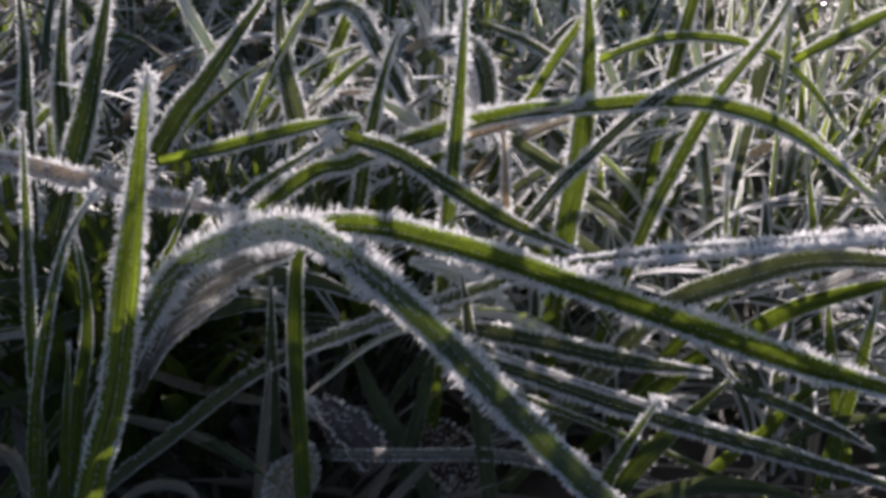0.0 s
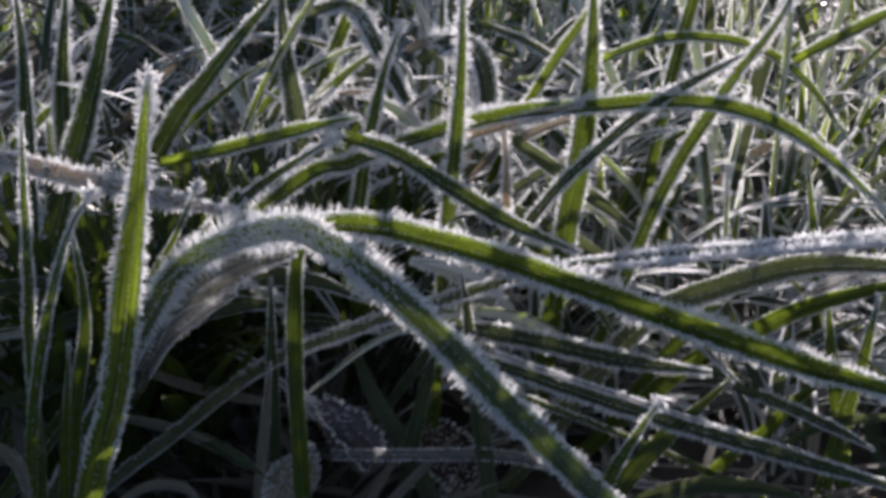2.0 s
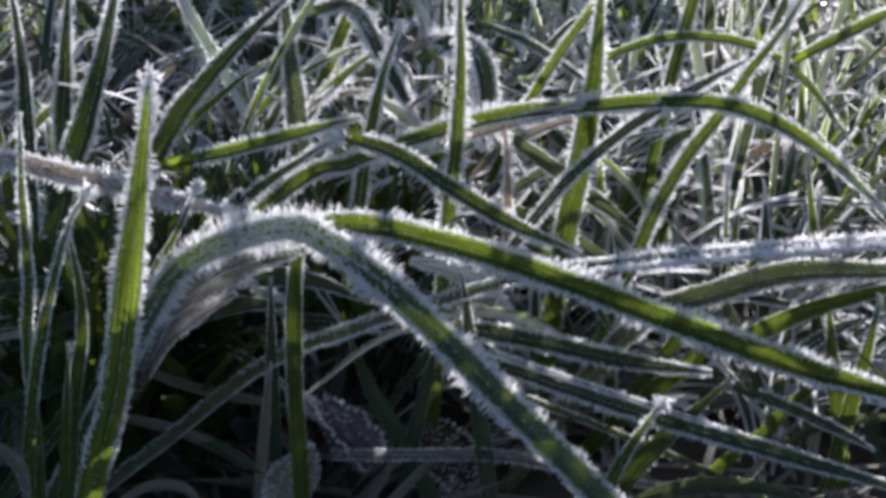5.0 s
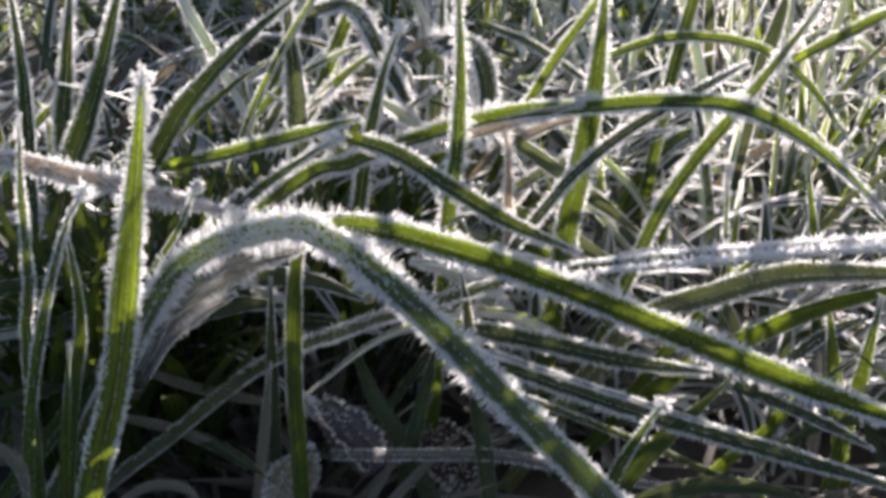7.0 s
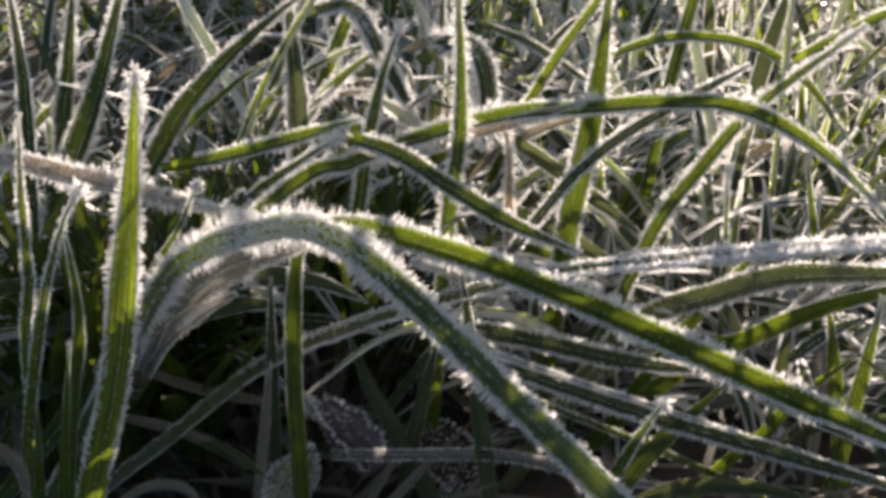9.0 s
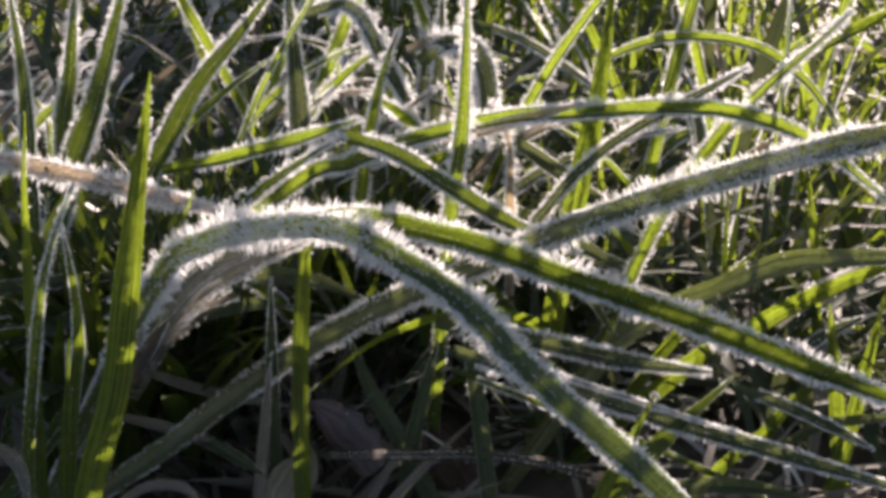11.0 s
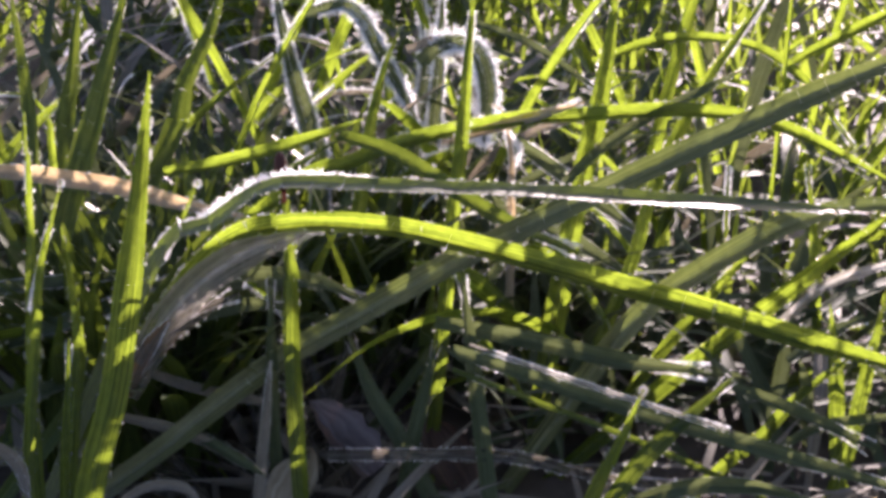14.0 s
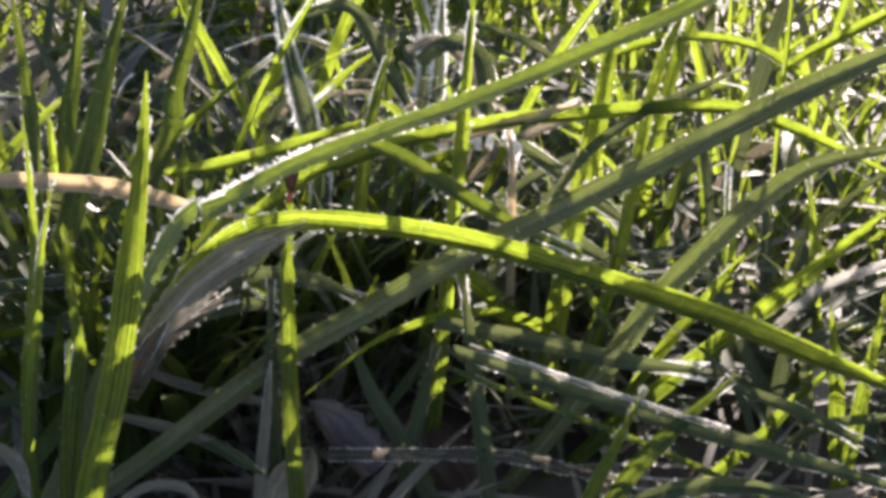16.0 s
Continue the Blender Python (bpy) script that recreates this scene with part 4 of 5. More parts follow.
blade('leaning grass blade with thick frost near its tip', 2.3, fresh, melt=(10.5, 12.5), hair=1.1, dense=1.0, crust=0, states=[
    (0, (1.79, 17.97, -0.30), (3.37, 19.51, 3.23), (4.09, 20.21, 4.44), (4.83, 20.85, 5.48), (5.78, 21.46, 6.45), (6.44, 22.04, 7.35)),
    (7, (1.79, 17.97, -0.30), (3.47, 19.51, 3.23), (4.29, 20.18, 4.35), (5.23, 20.78, 5.30), (6.48, 21.53, 6.64), (7.04, 22.04, 7.35)),
    (9, (1.79, 17.97, -0.30), (3.47, 19.47, 3.14), (4.49, 20.18, 4.35), (5.52, 20.78, 5.30), (7.18, 21.42, 6.36), (8.06, 21.88, 6.97)),
    (12.5, (1.79, 17.97, -0.30), (3.28, 19.33, 2.78), (3.90, 20.03, 3.98), (4.93, 20.78, 5.30), (6.38, 21.57, 6.73), (6.94, 22.04, 7.35)),
    (16, (1.79, 17.97, -0.30), (2.93, 19.29, 2.69), (3.36, 20.18, 4.35), (3.74, 20.96, 5.76), (4.27, 21.61, 6.82), (4.61, 22.04, 7.35)),
])
blade('thin grey-green grass blade leaning behind', 1.8, dull, melt=(11, 13), hair=0.7, dense=1.0, crust=0, states=[
    (0, (-1.96, 17.38, -0.30), (1.40, 19.26, 3.69), (2.47, 19.87, 4.65), (3.71, 20.45, 5.56), (5.25, 21.06, 6.26)),
    (12, (-1.96, 17.38, -0.30), (1.59, 19.28, 3.74), (2.47, 19.83, 4.56), (3.37, 20.26, 5.09), (4.61, 20.79, 5.60)),
    (16, (-1.96, 17.38, -0.30), (1.68, 19.35, 3.91), (2.47, 19.90, 4.74), (3.37, 20.33, 5.27), (4.61, 20.83, 5.69)),
])
blade('upright pointed grass blade', 2.6, fresh, melt=(10.5, 12.2), hair=0.8, dense=1.0, crust=0, knob=1.8, states=[
    (0, (-2.05, 19.10, -0.30), (-1.57, 20.59, 3.24), (-1.33, 21.36, 4.60), (-1.03, 22.06, 5.80), (-0.73, 22.42, 6.44)),
    (16, (-2.05, 19.10, -0.30), (-1.52, 20.63, 3.34), (-1.33, 21.40, 4.70), (-1.08, 22.02, 5.70), (-0.75, 22.43, 6.46)),
])
blade('grey-green ribbed grass blade edged with frost beads', 4.0, dull, melt=None, hair=0.7, dense=1.0, crust=0, states=[
    (0, (-2.27, 20.44, -0.30), (-2.72, 22.32, 3.52), (-2.85, 22.89, 4.38), (-3.16, 23.68, 5.53), (-3.33, 24.71, 7.02)),
    (11.4, (-2.27, 20.44, -0.30), (-2.72, 22.32, 3.52), (-2.79, 22.89, 4.38), (-2.94, 23.68, 5.53), (-3.16, 24.71, 7.02)),
    (12.5, (-2.27, 20.44, -0.30), (-2.44, 22.32, 3.52), (-2.68, 22.89, 4.38), (-3.05, 23.68, 5.53), (-3.47, 24.71, 7.02)),
    (16, (-2.27, 20.44, -0.30), (-2.39, 22.32, 3.52), (-2.63, 22.89, 4.38), (-3.03, 23.68, 5.53), (-3.44, 24.71, 7.02)),
])
blade('leaning broad grass blade with frosted edge', 3.8, dark, melt=(11, 13), hair=0.7, dense=1.0, crust=0, states=[
    (0, (-7.68, 19.28, -0.30), (-5.22, 21.34, 4.29), (-4.43, 22.00, 5.39), (-3.75, 22.69, 6.30), (-3.03, 23.29, 7.25)),
    (9, (-7.68, 19.28, -0.30), (-5.22, 21.34, 4.29), (-4.43, 22.00, 5.39), (-3.54, 22.65, 6.20), (-2.39, 23.21, 7.05)),
    (12.5, (-7.68, 19.28, -0.30), (-5.11, 21.34, 4.29), (-4.64, 22.00, 5.39), (-4.06, 22.69, 6.30), (-3.67, 23.29, 7.25)),
    (16, (-7.68, 19.28, -0.30), (-5.22, 21.26, 4.10), (-4.95, 21.96, 5.29), (-4.75, 22.61, 6.10), (-4.53, 23.29, 7.25)),
])
blade('leaning grass blade in half shade', 2.6, fresh, melt=(12, 14), hair=0.3, dense=1.0, crust=0, states=[
    (0, (-8.97, 20.99, -0.30), (-5.95, 22.80, 3.36), (-4.56, 23.63, 4.63), (-3.36, 24.29, 5.45)),
])
blade('bent dead blade thick with frost', 3.2, dull, melt=(13.5, 16), hair=1.4, dense=1.2, crust=0.9, crest=(0.5, 0.7), states=[
    (0, (-3.07, 25.97, 5.86), (-1.98, 26.03, 6.03), (-1.24, 25.21, 5.06), (-0.45, 24.10, 3.91)),
])
blade('curled withered leaf crusted with frost', 2.4, straw, melt=(13, 15.5), hair=1.6, dense=1.4, crust=0, states=[
    (0, (-0.71, 23.72, 5.64), (0.01, 23.78, 5.79), (0.68, 23.47, 5.02), (0.79, 22.97, 3.78)),
])
blade('hooked thin brown stalk', 1.5, dead, melt=(11.5, 13.5), hair=1.0, dense=1.0, crust=0, states=[
    (0, (1.19, 19.54, -0.30), (1.13, 20.67, 3.43), (1.11, 21.09, 4.47), (0.98, 21.40, 4.97), (0.68, 21.51, 4.99)),
    (16, (1.19, 19.54, -0.30), (1.24, 20.67, 3.43), (1.24, 21.05, 4.38), (1.04, 21.47, 5.16), (0.68, 21.51, 4.99)),
])
blade('dull thin blade sloping down', 2.0, dull, melt=(12, 14), hair=0.6, dense=1.0, crust=0, states=[
    (0, (0.68, 25.92, 5.75), (1.76, 25.76, 5.36), (2.57, 25.17, 4.95), (3.26, 24.38, 4.60)),
])
blade('thin arching green grass blade', 2.4, fresh, melt=(12, 14), hair=0.5, dense=1.0, crust=0, states=[
    (0, (3.21, 25.60, 4.96), (4.78, 25.79, 5.43), (6.47, 25.75, 5.32), (7.56, 25.08, 4.73), (8.43, 23.97, 3.58)),
])
blade('upright frost-white ribbed blade', 3.4, dull, melt=None, hair=1.0, dense=1.0, crust=0, states=[
    (0, (-1.06, 23.91, -0.30), (-0.61, 25.93, 3.11), (-0.37, 27.03, 4.50), (-0.51, 28.30, 6.31)),
])
blade('upright ribbed frosted blade', 3.0, dull, melt=None, hair=1.0, dense=1.0, crust=0, states=[
    (0, (-0.46, 23.42, -0.30), (-0.18, 26.17, 3.69), (-0.08, 27.13, 4.73), (0.01, 28.30, 6.31)),
])
blade('sunlit blade leaning outward', 2.6, fresh, melt=(10, 12), hair=0.8, dense=1.0, crust=0, states=[
    (0, (7.44, 25.60, 4.96), (8.64, 25.83, 5.52), (10.09, 26.10, 6.20)),
])
blade('short upright green blade', 2.5, fresh, melt=(9.8, 11.5), hair=0.4, dense=1.0, crust=0, states=[
    (0, (6.55, 16.68, -0.30), (6.41, 17.24, 1.08), (6.31, 17.67, 1.89), (6.32, 18.23, 2.74)),
    (16, (6.55, 16.68, -0.30), (6.32, 16.76, 0.43), (6.38, 17.67, 1.89), (6.30, 18.41, 3.17)),
])
blade('leaning green blade frosted at its tip', 2.5, fresh, melt=(9.8, 11.5), hair=0.6, dense=1.0, crust=0, states=[
    (0, (5.54, 15.62, -0.30), (6.07, 16.36, 1.30), (6.54, 16.99, 2.34), (6.87, 17.54, 3.15)),
    (16, (5.54, 15.62, -0.30), (6.16, 16.13, 0.73), (6.58, 16.83, 1.93), (7.01, 17.54, 3.15)),
])
blade('thin low arching blade', 1.6, dull, melt=None, hair=0.2, dense=1.0, crust=0, states=[
    (0, (5.11, 16.26, 1.05), (5.90, 16.41, 1.44), (7.30, 16.47, 1.58)),
])
blade('thin upright stalk with a frosted bud', 1.1, fresh, melt=(10, 12), hair=0.7, dense=1.0, crust=0, states=[
    (0, (4.96, 19.43, -0.30), (5.07, 20.25, 2.39), (5.12, 20.63, 3.34), (5.21, 21.17, 4.13)),
])
blade('thin upright young blade', 1.8, fresh, melt=(10, 12), hair=0.3, dense=1.0, crust=0, states=[
    (0, (6.88, 19.48, -0.30), (6.70, 20.44, 2.86), (6.65, 20.71, 3.53), (6.64, 21.19, 4.17)),
])
blade('dark green blade sloping in shade', 3.1, dull, melt=None, hair=0.2, dense=1.0, crust=0, states=[
    (0, (0.69, 21.22, 3.45), (2.21, 20.48, 2.96), (3.35, 19.75, 2.49)),
])
blade('dark green blade sloping behind', 2.8, dull, melt=None, hair=0.3, dense=1.0, crust=0, states=[
    (0, (1.24, 22.13, 4.37), (2.37, 21.43, 3.71), (3.64, 20.48, 2.96)),
])
blade('bright green thin leaning blade', 2.1, fresh, melt=(10, 12), hair=0.4, dense=1.0, crust=0, states=[
    (0, (2.17, 17.73, -0.30), (3.67, 18.30, 1.56), (4.43, 18.58, 2.27), (5.22, 18.96, 2.94), (5.85, 19.29, 3.22)),
    (16, (2.17, 17.73, -0.30), (3.58, 18.32, 1.61), (4.34, 18.65, 2.45), (5.03, 19.03, 3.11), (5.76, 19.43, 3.58)),
])
blade('bright green low leaning blade', 2.0, fresh, melt=(10, 12), hair=0.3, dense=1.0, crust=0, states=[
    (0, (2.73, 15.39, -0.30), (4.46, 16.08, 1.16), (4.91, 16.27, 1.35), (5.55, 16.58, 1.86), (6.49, 16.96, 2.25)),
    (16, (2.73, 15.39, -0.30), (4.46, 16.05, 1.08), (4.87, 16.25, 1.31), (5.55, 16.60, 1.90), (6.49, 17.03, 2.42)),
])
blade('silvery frosted dead blade arching', 1.9, silver, melt=(12, 15), hair=0.9, dense=1.0, crust=0, states=[
    (0, (5.50, 18.24, 2.22), (6.15, 18.45, 2.75), (6.71, 18.56, 3.01), (7.76, 18.49, 3.39)),
])
blade('grey-green blade lying low on the litter', 2.4, dull, melt=None, hair=0.4, dense=1.0, crust=0, states=[
    (0, (2.10, 14.10, 1.30), (3.28, 14.50, 1.53), (4.33, 14.60, 1.50), (5.20, 14.30, 1.43)),
])
blade('dull fallen blade furred with frost', 2.0, dull, melt=(11, 13.5), hair=1.2, dense=1.0, crust=0.39, states=[
    (0, (4.47, 16.60, 2.01), (5.04, 16.30, 1.90), (5.68, 15.80, 1.80), (6.24, 15.20, 1.72)),
])
blade('pale withered blade curling over at the foot of the tuft', 1.8, straw, melt=None, hair=0.5, dense=1.0, crust=0, states=[
    (0, (-6.01, 13.80, 2.68), (-5.76, 13.90, 2.49), (-5.55, 13.80, 2.25), (-5.36, 13.40, 1.98)),
])
blade('grey withered stem arched on the soil', 1.4, straw, melt=None, hair=0.3, dense=1.0, crust=0, states=[
    (0, (-4.38, 14.00, 1.63), (-4.06, 14.30, 1.69), (-3.63, 14.40, 1.63), (-3.25, 14.10, 1.52)),
])
blade('dull green blade lying in deep shade', 1.8, dull, melt=None, hair=0.2, dense=1.0, crust=0, states=[
    (0, (-3.79, 16.00, 1.55), (-3.20, 15.50, 1.52), (-2.52, 14.80, 1.55)),
])
blade('dark green blade lying low beside the tuft', 2.2, dull, melt=None, hair=0.2, dense=1.0, crust=0, states=[
    (0, (-6.79, 16.00, 2.04), (-6.14, 16.60, 1.95), (-5.38, 17.40, 2.03)),
])
blade('small curled blade between others', 1.7, dull, melt=(11, 13), hair=0.6, dense=1.0, crust=0, states=[
    (0, (3.05, 19.70, -0.30), (3.13, 20.00, 1.30), (3.37, 20.70, 1.91), (3.62, 20.70, 1.99), (3.70, 20.00, 1.70)),
])
blade('grey frosted blade lying under others', 2.0, dull, melt=(11, 13), hair=0.9, dense=1.0, crust=0, states=[
    (0, (3.32, 19.00, 1.20), (4.23, 18.60, 1.30), (5.14, 18.00, 1.38)),
])
blade('dull frosted blade leaning outward, low down', 2.2, dull, melt=(11, 13), hair=0.9, dense=1.0, crust=0.39, states=[
    (0, (5.66, 17.80, 1.82), (6.39, 18.60, 1.84), (7.34, 19.20, 1.98)),
])
blade('rust-brown withered collar at the foot of the sheath', 2.4, rust, melt=None, hair=0.3, dense=1.0, crust=0, states=[
    (0, (-4.52, 15.35, 2.54), (-4.30, 15.45, 2.99), (-4.08, 15.55, 3.34), (-3.87, 15.60, 3.63)),
])
blade('pale dry grass blade with a reddish tip', 2.0, dead, melt=(11, 13), hair=0.7, dense=1.0, crust=0, states=[
    (0, (0.16, 20.15, 4.87), (0.74, 20.25, 5.02), (1.42, 20.32, 5.20), (1.96, 20.35, 5.35), (2.45, 20.40, 5.48)),
])
blade('brownish withered sheath beneath the silvery one', 2.8, husk, melt=(9.8, 11.5), hair=0.4, dense=1.0, crust=0, states=[
    (0, (-4.41, 15.25, 2.55), (-3.99, 15.45, 3.28), (-3.52, 15.65, 3.65), (-2.94, 15.90, 3.89)),
])
blade('drooping withered leaf white with thick frost', 3.8, dull, melt=(14, 15.8), hair=1.5, dense=1.3, crust=0.9, crest=(0.5, 0.7), bit=0.012, states=[
    (0, (-0.47, 23.60, 5.41), (0.09, 23.70, 5.77), (0.64, 23.50, 5.66), (0.85, 22.90, 5.05), (0.80, 22.50, 4.54), (0.77, 22.10, 4.14)),
])
blade('dull green blade lying under the arch', 3.4, dull, melt=(10, 12), hair=0.3, dense=1.0, crust=0, states=[
    (0, (-5.43, 17.80, 2.49), (-4.22, 17.90, 2.97), (-3.01, 17.80, 3.31), (-1.98, 17.50, 3.37), (-1.17, 17.20, 3.16)),
])
blade('grey-green blade lying under the arch', 3.0, dull, melt=(10, 12), hair=0.3, dense=1.0, crust=0, states=[
    (0, (-5.16, 17.00, 2.23), (-4.21, 17.30, 2.73), (-3.23, 17.40, 3.02), (-2.32, 17.20, 3.07)),
])

# ---- grass standing behind and beside the tuft ----
def wild_blade(kind_label, mat, length, lean, bend, width, hair):
    """A blade rooted at the origin that leans along +x and bows over."""
    pts, x, z, a = [], 0.0, -0.2, radians(lean)
    for k in range(6):
        pts.append((x, 0, z))
        x += length / 5 * math.sin(a)
        z += length / 5 * math.cos(a)
        a += radians(bend) / 5
    return blade(kind_label, width, mat, None, hair, 0.8, 0, [(0, *pts)], roll=rnd.uniform(-40, 40), drops=0.7, bit=0.035)


def build_wild():
    rnd.seed(41)
    kinds = []
    for i in range(16):
        mat = (fresh, fresh, fresh, dull, straw)[i % 5]
        word = {fresh: "green grass blade rimmed with frost", dull: "grey-green frosted grass blade", straw: "withered frosted grass blade"}[mat]
        kinds.append(wild_blade(word, mat, rnd.uniform(4.2, 8.2), rnd.uniform(15, 58), rnd.uniform(35, 125), rnd.uniform(1.9, 3.6), rnd.uniform(0.6, 1.1)))
    for i in range(4):
        kinds.append(wild_blade("tall green grass blade rimmed with frost, added to shade the tuft", fresh, rnd.uniform(8, 10), rnd.uniform(6, 26), rnd.uniform(8, 40), rnd.uniform(2.3, 3.4), 0.8))
    rnd.seed(7)
    spots = []
    tries = 0
    while len(spots) < 120 and tries < 20000:
        tries += 1
        y = 0.235 + 0.27 * rnd.random() ** 1.2
        x = (2 * rnd.random() ** 1.2 - 1) * (0.05 + 0.42 * y)
        if x > 0.045 and y < 0.34 and rnd.random() < 0.75:
            continue          # a thin place
        if all((x - p) ** 2 + (y - q) ** 2 > 0.008 ** 2 for p, q in spots):
            spots.append((x, y))
    # closer set just behind the tuft
    while len(spots) < 190 and tries < 40000:
        tries += 1
        x, y = -0.125 + 0.2 * rnd.random() ** 1.5, rnd.uniform(0.195, 0.27)
        if all((x - p) ** 2 + (y - q) ** 2 > 0.006 ** 2 for p, q in spots):
            spots.append((x, y))
    # a few taller ones, added standing free, throw streaks of shade on the tuft
    free = []
    while len(free) < 13:
        x, y = rnd.uniform(-0.06, 0.10), rnd.uniform(0.235, 0.31)
        lit = [abs(x - (p + 0.3 * (y - 0.155))) < 0.007 for p in (-0.04, -0.016, 0.062)]          # gaps where the sun comes through
        if not any(lit) and all((x - p) ** 2 + (y - q) ** 2 > 0.012 ** 2 for p, q in free):
            free.append((x, y))
    for x, y in free:
        spots.append((x, y))
    used = []
    for k, (x, y) in enumerate(spots):
        src = kinds[k % 16]
        if (x, y) in free:
            src = kinds[16 + k % 4]
        if y < 0.235 and k % 16 in (4, 9, 14):
            src = kinds[(k + 3) % 16]          # no straw close by
        m = pose(x, y, 0, 0, 0, rnd.uniform(0, 360))
        if src in used:
            ob = copy_thing(src, m)
        else:
            ob = src
            used.append(src)
        ob.matrix_world = m
        ob["group"] = "grass blades of the meadow"
        # the thaw comes from the right
        t0 = 12.0 - 9 * x + rnd.uniform(-1.2, 1.4)
        for part in ob.children:
            if part.name.startswith("rime"):
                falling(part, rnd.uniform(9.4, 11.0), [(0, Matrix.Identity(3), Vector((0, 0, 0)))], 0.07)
            if part.data.name in GONE and (x > 0.03 or rnd.random() < 0.85):
                # rime slips down among the stems as it thaws
                gone = Matrix.Translation((0, 0, -0.1))
                late = t0 + rnd.uniform(-0.4, 0.4)
                MOVES.append((part, [(0, Matrix()), (late, Matrix()), (late + 1.6, gone), (16, gone)]))


build_wild()


def ribbons(name, mat, count, label, spot, sink=0.0, rimed=0.4, fur=1.0):
    """Many thin blades in one mesh: what nobody could count. rimed: the share that is frosted all over; fur: how far the rime stands out."""
    rnd.seed(count)
    verts, faces, uvs = [], [], []
    rim, rim_faces = [], []
    for _ in range(count):
        x, y, z, length, lean, bend, w, turn = spot()
        a, px, pz = radians(lean), 0.0, 0.0
        c, s = math.cos(turn), math.sin(turn)
        n0 = len(verts)
        white = sink and rnd.random() < 0.85
        full = white and rnd.random() < rimed
        strips = 4 if full else 2
        steps = 7
        ph = rnd.random() * 9
        for k in range(steps + 1):
            f = k / steps
            h = w / 2 * min(1, (1 - f) / 0.4 + 0.03)
            for u, dz in ((-1, 0.12), (0, -0.12), (1, 0.12)):
                lx, ly = px, u * h
                verts.append((x + lx * c - ly * s, y + lx * s + ly * c, z + pz + dz * h))
            if white:
                # rough rime on both edges
                for u in (-1, 1):
                    for e in (-1, 1):
                        ly, up = u * h + e * fur * rnd.uniform(0.00015, 0.0005), e * rnd.uniform(0.0001, 0.0004) + 0.0002
                        rim.append((x + px * c - ly * s, y + px * s + ly * c, z + pz + up))
                if full:
                    # and a thin rough coat on both faces
                    for up in (0.0004, -0.0004):
                        for u in (-1, 1):
                            ly, wav = u * h * rnd.uniform(0.5, 0.95), up * rnd.uniform(0.6, 1.4)
                            rim.append((x + (px + wav) * c - ly * s, y + (px + wav) * s + ly * c, z + pz + wav))
                if k:
                    q, n1 = len(rim) - 4 * strips, 2 * strips
                    rim_faces += [(q + j, q + j + 1, q + n1 + j + 1, q + n1 + j) for j in range(0, n1, 2)]
            px += length / steps * math.sin(a)
            pz += length / steps * math.cos(a)
            a += radians(bend) / steps
        for k in range(steps):
            for u in range(2):
                i = n0 + k * 3 + u
                faces.append((i, i + 1, i + 4, i + 3))
                v = length / steps
                uvs += [(u / 2, k * v + ph), (u / 2 + 0.5, k * v + ph), (u / 2 + 0.5, (k + 1) * v + ph), (u / 2, (k + 1) * v + ph)]
    me = bpy.data.meshes.new(name)
    me.from_pydata(verts, [], faces)
    layer = me.uv_layers.new(name="leaf")
    layer.data.foreach_set("uv", np.array(uvs, dtype=np.float32).ravel())
    me.polygons.foreach_set("use_smooth", [True] * len(faces))
    me.materials.append(mat)
    ob = tagged(new(name, me), label, "grass", kind="stuff")
    if rim:
        me = bpy.data.meshes.new("frost_rim")
        me.from_pydata(rim, [], rim_faces)
        me.materials.append(frost)
        part = new("frost_rim", me)
        part.parent = ob
        gone = Matrix.Translation((0, 0, -sink))
        MOVES.append((part, [(0, Matrix()), (9.8, Matrix()), (12.8, gone), (16, gone)]))
    return ob


def meadow_spot():
    a, r = rnd.uniform(0, 6.28), 0.5 + 1.9 * rnd.random()
    x, y = r * math.sin(a), r * math.cos(a)
    return (x, y, -0.002, rnd.uniform(0.025, 0.07), rnd.uniform(0, 40), rnd.uniform(10, 110),
            rnd.uniform(0.002, 0.0042), rnd.uniform(0, 6.28))


def tall_spot():
    # placed for the shade it throws: thick to one side, thinning out to the other
    y = rnd.uniform(0.5, 0.74)
    x = -0.10 + 0.24 * rnd.random() ** 1.4
    return (x, y, -0.002, rnd.uniform(0.11, 0.20), rnd.uniform(0, 18), rnd.uniform(5, 45),
            rnd.uniform(0.0035, 0.006), rnd.uniform(0, 6.28))


def base_spot():
    return (rnd.uniform(-0.068, -0.038), rnd.uniform(0.172, 0.2), -0.002, rnd.uniform(0.036, 0.052), rnd.uniform(3, 25), rnd.uniform(10, 70),
            rnd.uniform(0.002, 0.004), rnd.uniform(0, 6.28))


def foot_spot():
    return (rnd.uniform(-0.056, -0.002), rnd.uniform(0.196, 0.245), -0.002, rnd.uniform(0.03, 0.052), rnd.uniform(3, 25), rnd.uniform(10, 70),
            rnd.uniform(0.002, 0.004), rnd.uniform(0, 6.28))


def litter_spot():
    y = rnd.uniform(0.135, 0.23)
    return (rnd.uniform(-1, 1) * (0.02 + 0.4 * y), y, rnd.uniform(0.001, 0.005), rnd.uniform(0.012, 0.045), rnd.uniform(72, 88), rnd.uniform(0, 22),
            rnd.uniform(0.0008, 0.0024), rnd.uniform(0, 6.28))


def shoot_spot():
    y = rnd.uniform(0.22, 0.5)
    return (rnd.uniform(-0.1, 1) * (0.04 + 0.4 * y), y, -0.002, rnd.uniform(0.02, 0.05), rnd.uniform(0, 45), rnd.uniform(0, 40),
            rnd.uniform(0.0012, 0.0028), rnd.uniform(0, 6.28))


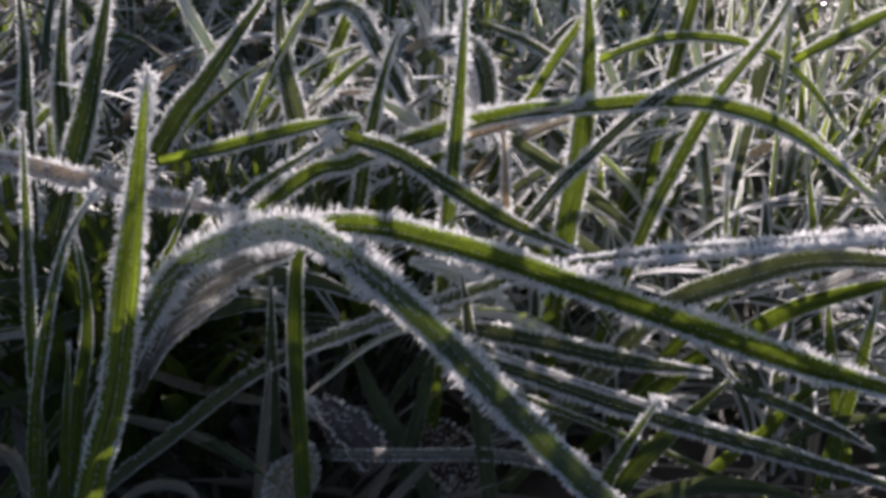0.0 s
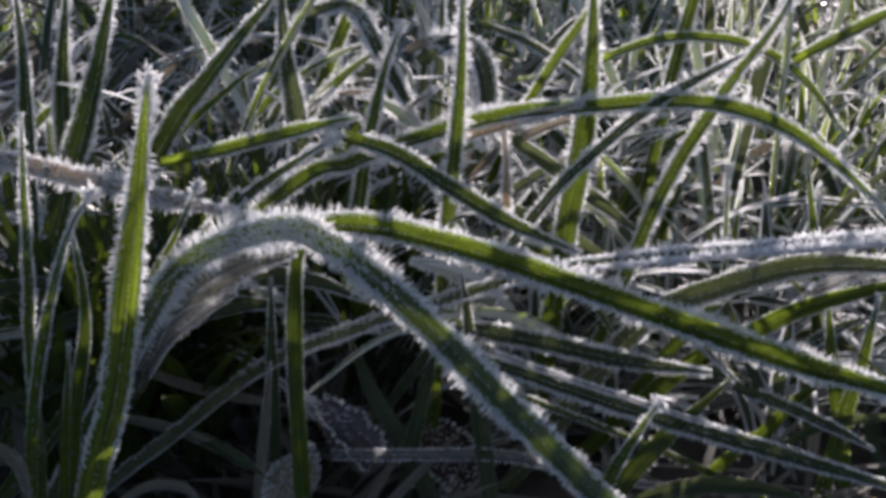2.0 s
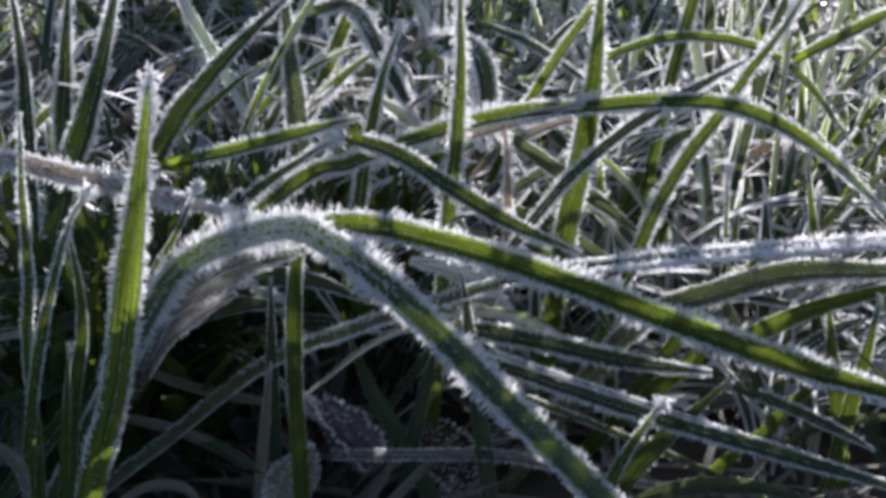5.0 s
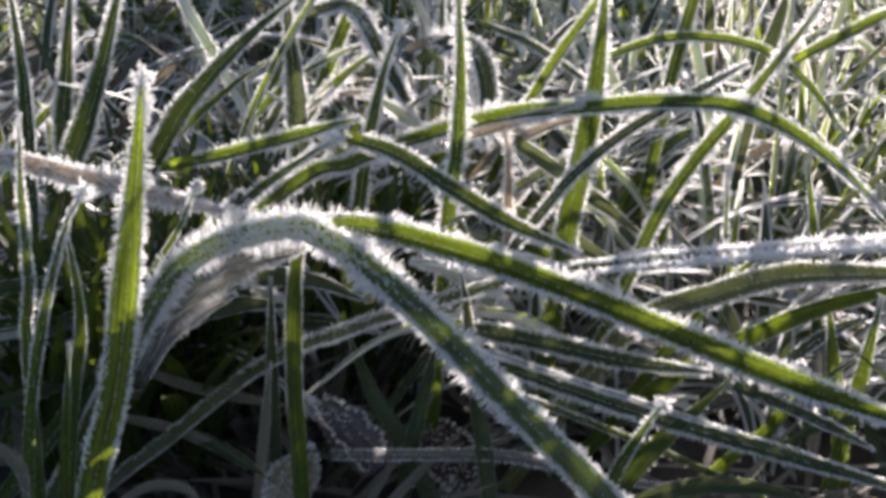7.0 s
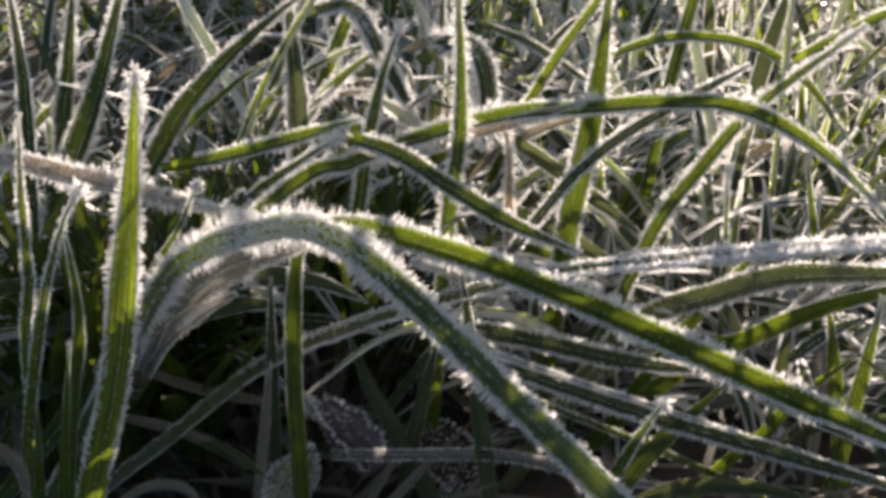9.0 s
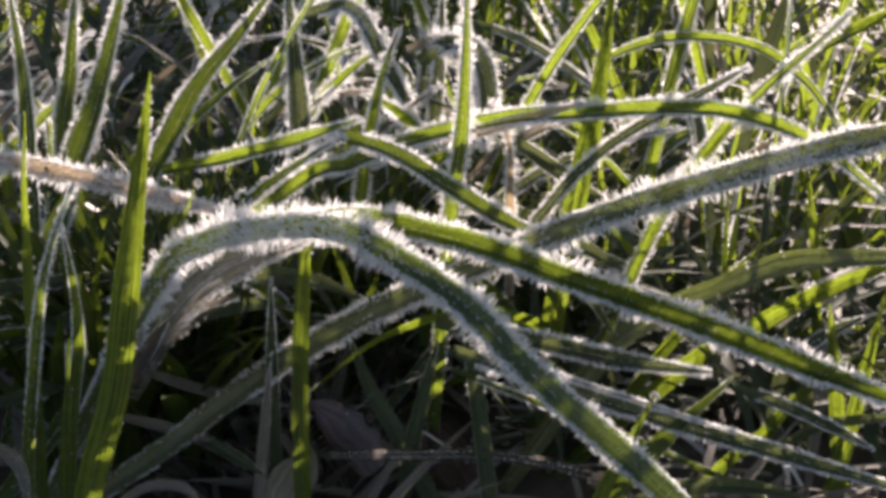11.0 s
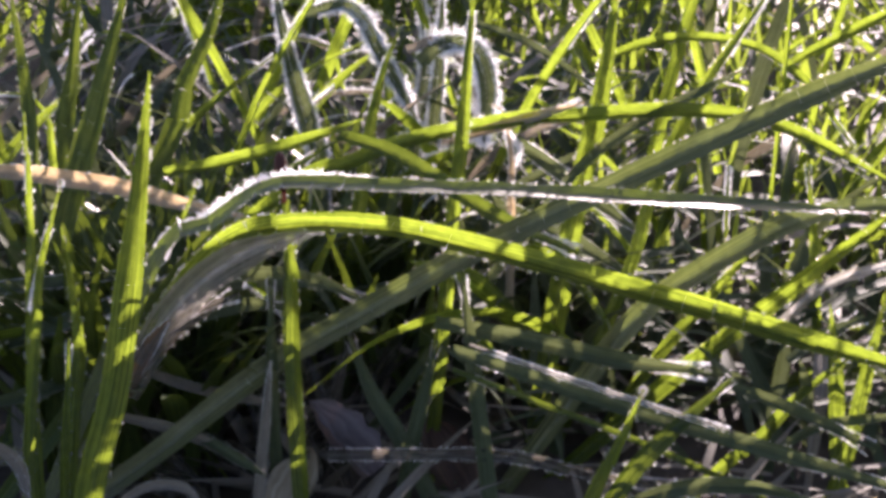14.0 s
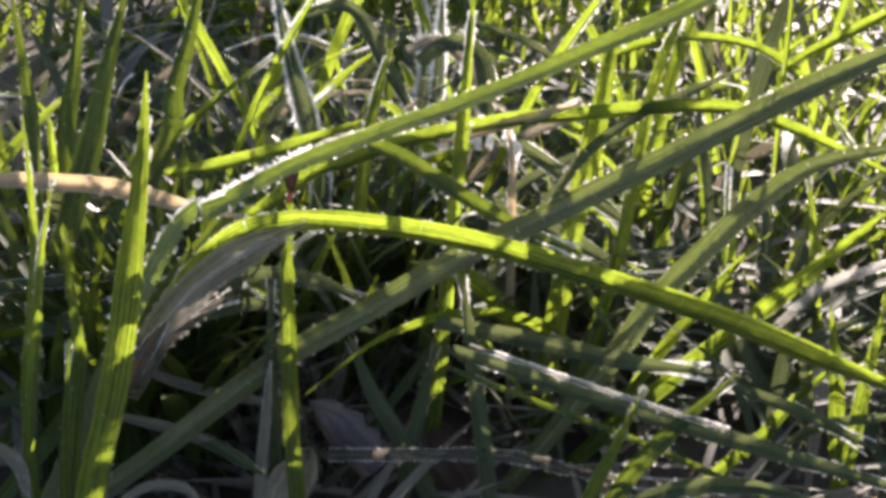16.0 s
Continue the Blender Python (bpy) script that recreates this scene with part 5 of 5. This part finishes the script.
def mid_spot():
    y = rnd.uniform(0.195, 0.31)
    return (rnd.uniform(-1, 0.25) * (0.06 + 0.42 * y), y, -0.002, rnd.uniform(0.035, 0.06), rnd.uniform(5, 35), rnd.uniform(50, 120),
            rnd.uniform(0.002, 0.0042), rnd.uniform(0, 6.28))


def low_spot():
    y = 0.232 + 0.37 * rnd.random() ** 1.5
    return ((2 * rnd.random() ** 1.5 - 1) * (0.06 + 0.45 * y), y, -0.001, rnd.uniform(0.05, 0.095), rnd.uniform(20, 60), rnd.uniform(40, 115),
            rnd.uniform(0.0022, 0.0042), rnd.uniform(0, 6.28))


def gap_spot():
    return (rnd.uniform(0.012, 0.09), rnd.uniform(0.172, 0.225), -0.001, rnd.uniform(0.025, 0.05), rnd.uniform(25, 65), rnd.uniform(20, 70),
            rnd.uniform(0.0016, 0.0032), rnd.uniform(0, 6.28))


def thatch_spot():
    return (rnd.uniform(-0.046, -0.014), rnd.uniform(0.162, 0.192), -0.002, rnd.uniform(0.018, 0.033), rnd.uniform(5, 50), rnd.uniform(10, 60),
            rnd.uniform(0.0018, 0.0034), rnd.uniform(0, 6.28))


def young_spot():
    y = rnd.uniform(0.23, 0.6)
    return (rnd.uniform(-1, 1) * (0.05 + 0.42 * y), y, -0.002, rnd.uniform(0.02, 0.05), rnd.uniform(0, 35), rnd.uniform(5, 60),
            rnd.uniform(0.0012, 0.0026), rnd.uniform(0, 6.28))


ribbons("meadow_grass", fresh, 7500, "distant meadow grass in low sun", meadow_spot, 0.08)
# added to shade the tuft; only the foot of its stems stands in view
ribbons("tall_grass", fresh, 215, "added taller meadow grass, mostly out of view, that shades the tuft", tall_spot, 0.21)
# middle, foot and base grass are also crowded in to block the low sun
ribbons("middle_grass", dull, 330, "dull tangled grass behind the tuft", mid_spot, 0.07, 0.05, 0.7)
ribbons("foot_grass", dark, 210, "dark short grass crowded behind the tuft", foot_spot)
ribbons("base_grass", dark, 190, "dark crowded grass at the foot of the tuft", base_spot)
ribbons("young_grass", fresh, 320, "fine young grass between the blades", young_spot, 0.06, 0.5, 0.7)
ribbons("shoots", young, 400, "thin bright young shoots in the sun", shoot_spot, 0.06, 0.7)
ribbons("low_grass", dull, 620, "dull matted grass lying on the soil", low_spot, 0.08, 0.1, 0.7)
ribbons("gap_grass", dull, 95, "pale frosted grass low between the blades", gap_spot, 0.05, 0.4)
# added behind the tuft, partly to keep low sun off its foot
ribbons("thatch", husk, 85, "dark brown dead thatch at the foot of the tuft", thatch_spot)
ribbons("dead_grass", straw, 130, "withered grass litter on the soil", low_spot)
ribbons("litter", straw, 170, "thin withered stems lying on the soil", litter_spot)


# ---- litter ----
def dead_leaf(label, x, y, z, length, width, mat, rx, ry, rz, curl, white=0):
    bm = bmesh.new()
    uv = bm.loops.layers.uv.new("leaf")
    n, m = 14, 8
    rows = []
    for i in range(n + 1):
        f = i / n
        h = width / 2 * math.sin(math.pi * min(1, 0.12 + f * 0.88)) ** 0.6 * (1 + 0.15 * noise.noise((f * 6, curl, 1)))
        row = []
        for k in range(m + 1):
            u = k / m * 2 - 1
            row.append(bm.verts.new((u * h, f * length, curl * h * u * u + 0.25 * length * (f - 0.5) ** 2 + 0.0012 * noise.noise((u * 3, f * 5, curl * 9)))))
        rows.append(row)
    for i in range(n):
        for k in range(m):
            f = bm.faces.new((rows[i][k], rows[i][k + 1], rows[i + 1][k + 1], rows[i + 1][k]))
            f.smooth = True
            for lp, (a, b) in zip(f.loops, ((k, i), (k + 1, i), (k + 1, i + 1), (k, i + 1))):
                lp[uv].uv = (a / m, b / n * length)
    spots = [v.co.copy() for row in rows[1:] for v in row]
    rims = [v.co.copy() for row in rows[1:] for v in (row[0], row[-1])] + [v.co.copy() for v in rows[-1]]
    ob = link("dead_leaf", bm, mat)
    ob.matrix_world = pose(x, y, z, rx, ry, rz)
    if white:
        rnd.seed(int(length * 1e5))
        bm = bmesh.new()
        for p in spots * 4 + rims * 9:
            p = p + Vector((rnd.uniform(-1, 1), rnd.uniform(-1, 1), 0.15)) * 0.0004
            way = Vector((p.x * 160 + rnd.uniform(-0.5, 0.5), rnd.uniform(-0.6, 0.6), rnd.uniform(0.3, 1)))
            needle(bm, p, way, rnd.uniform(0.0003, 0.0011) * white, rnd.uniform(0.00006, 0.00013))
        fr = link("frost_crust", bm, frost, ob)
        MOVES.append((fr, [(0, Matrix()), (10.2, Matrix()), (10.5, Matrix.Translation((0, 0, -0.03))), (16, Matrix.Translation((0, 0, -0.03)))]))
    return tagged(ob, label, "dead leaf", "leaf litter")


dead_leaf("pale curled dead leaf on the soil", -0.0242, 0.1505, 0.0065, 0.0115, 0.0070, dead, 38, 5, -28, 0.5, 0.7)
dead_leaf("grey-purple crumpled dead leaf on the soil", -0.012, 0.160, 0.007, 0.015, 0.009, grey_leaf, 38, 10, 60, 0.9, 0.9)
dead_leaf("brown dead leaf in shade", 0.004, 0.162, 0.003, 0.016, 0.008, brown, 18, -12, 20, 0.4, 0.6)
dead_leaf("buff dead leaf half buried in litter", 0.052, 0.150, 0.003, 0.014, 0.006, dead, 15, 8, -70, 0.5)
dead_leaf("grey withered leaf scrap on the soil", 0.030, 0.152, 0.003, 0.012, 0.005, straw, 22, -8, 40, 0.6)



def motions():
    for ob, rows in MOVES:
        walk(ob, rows)


motions()
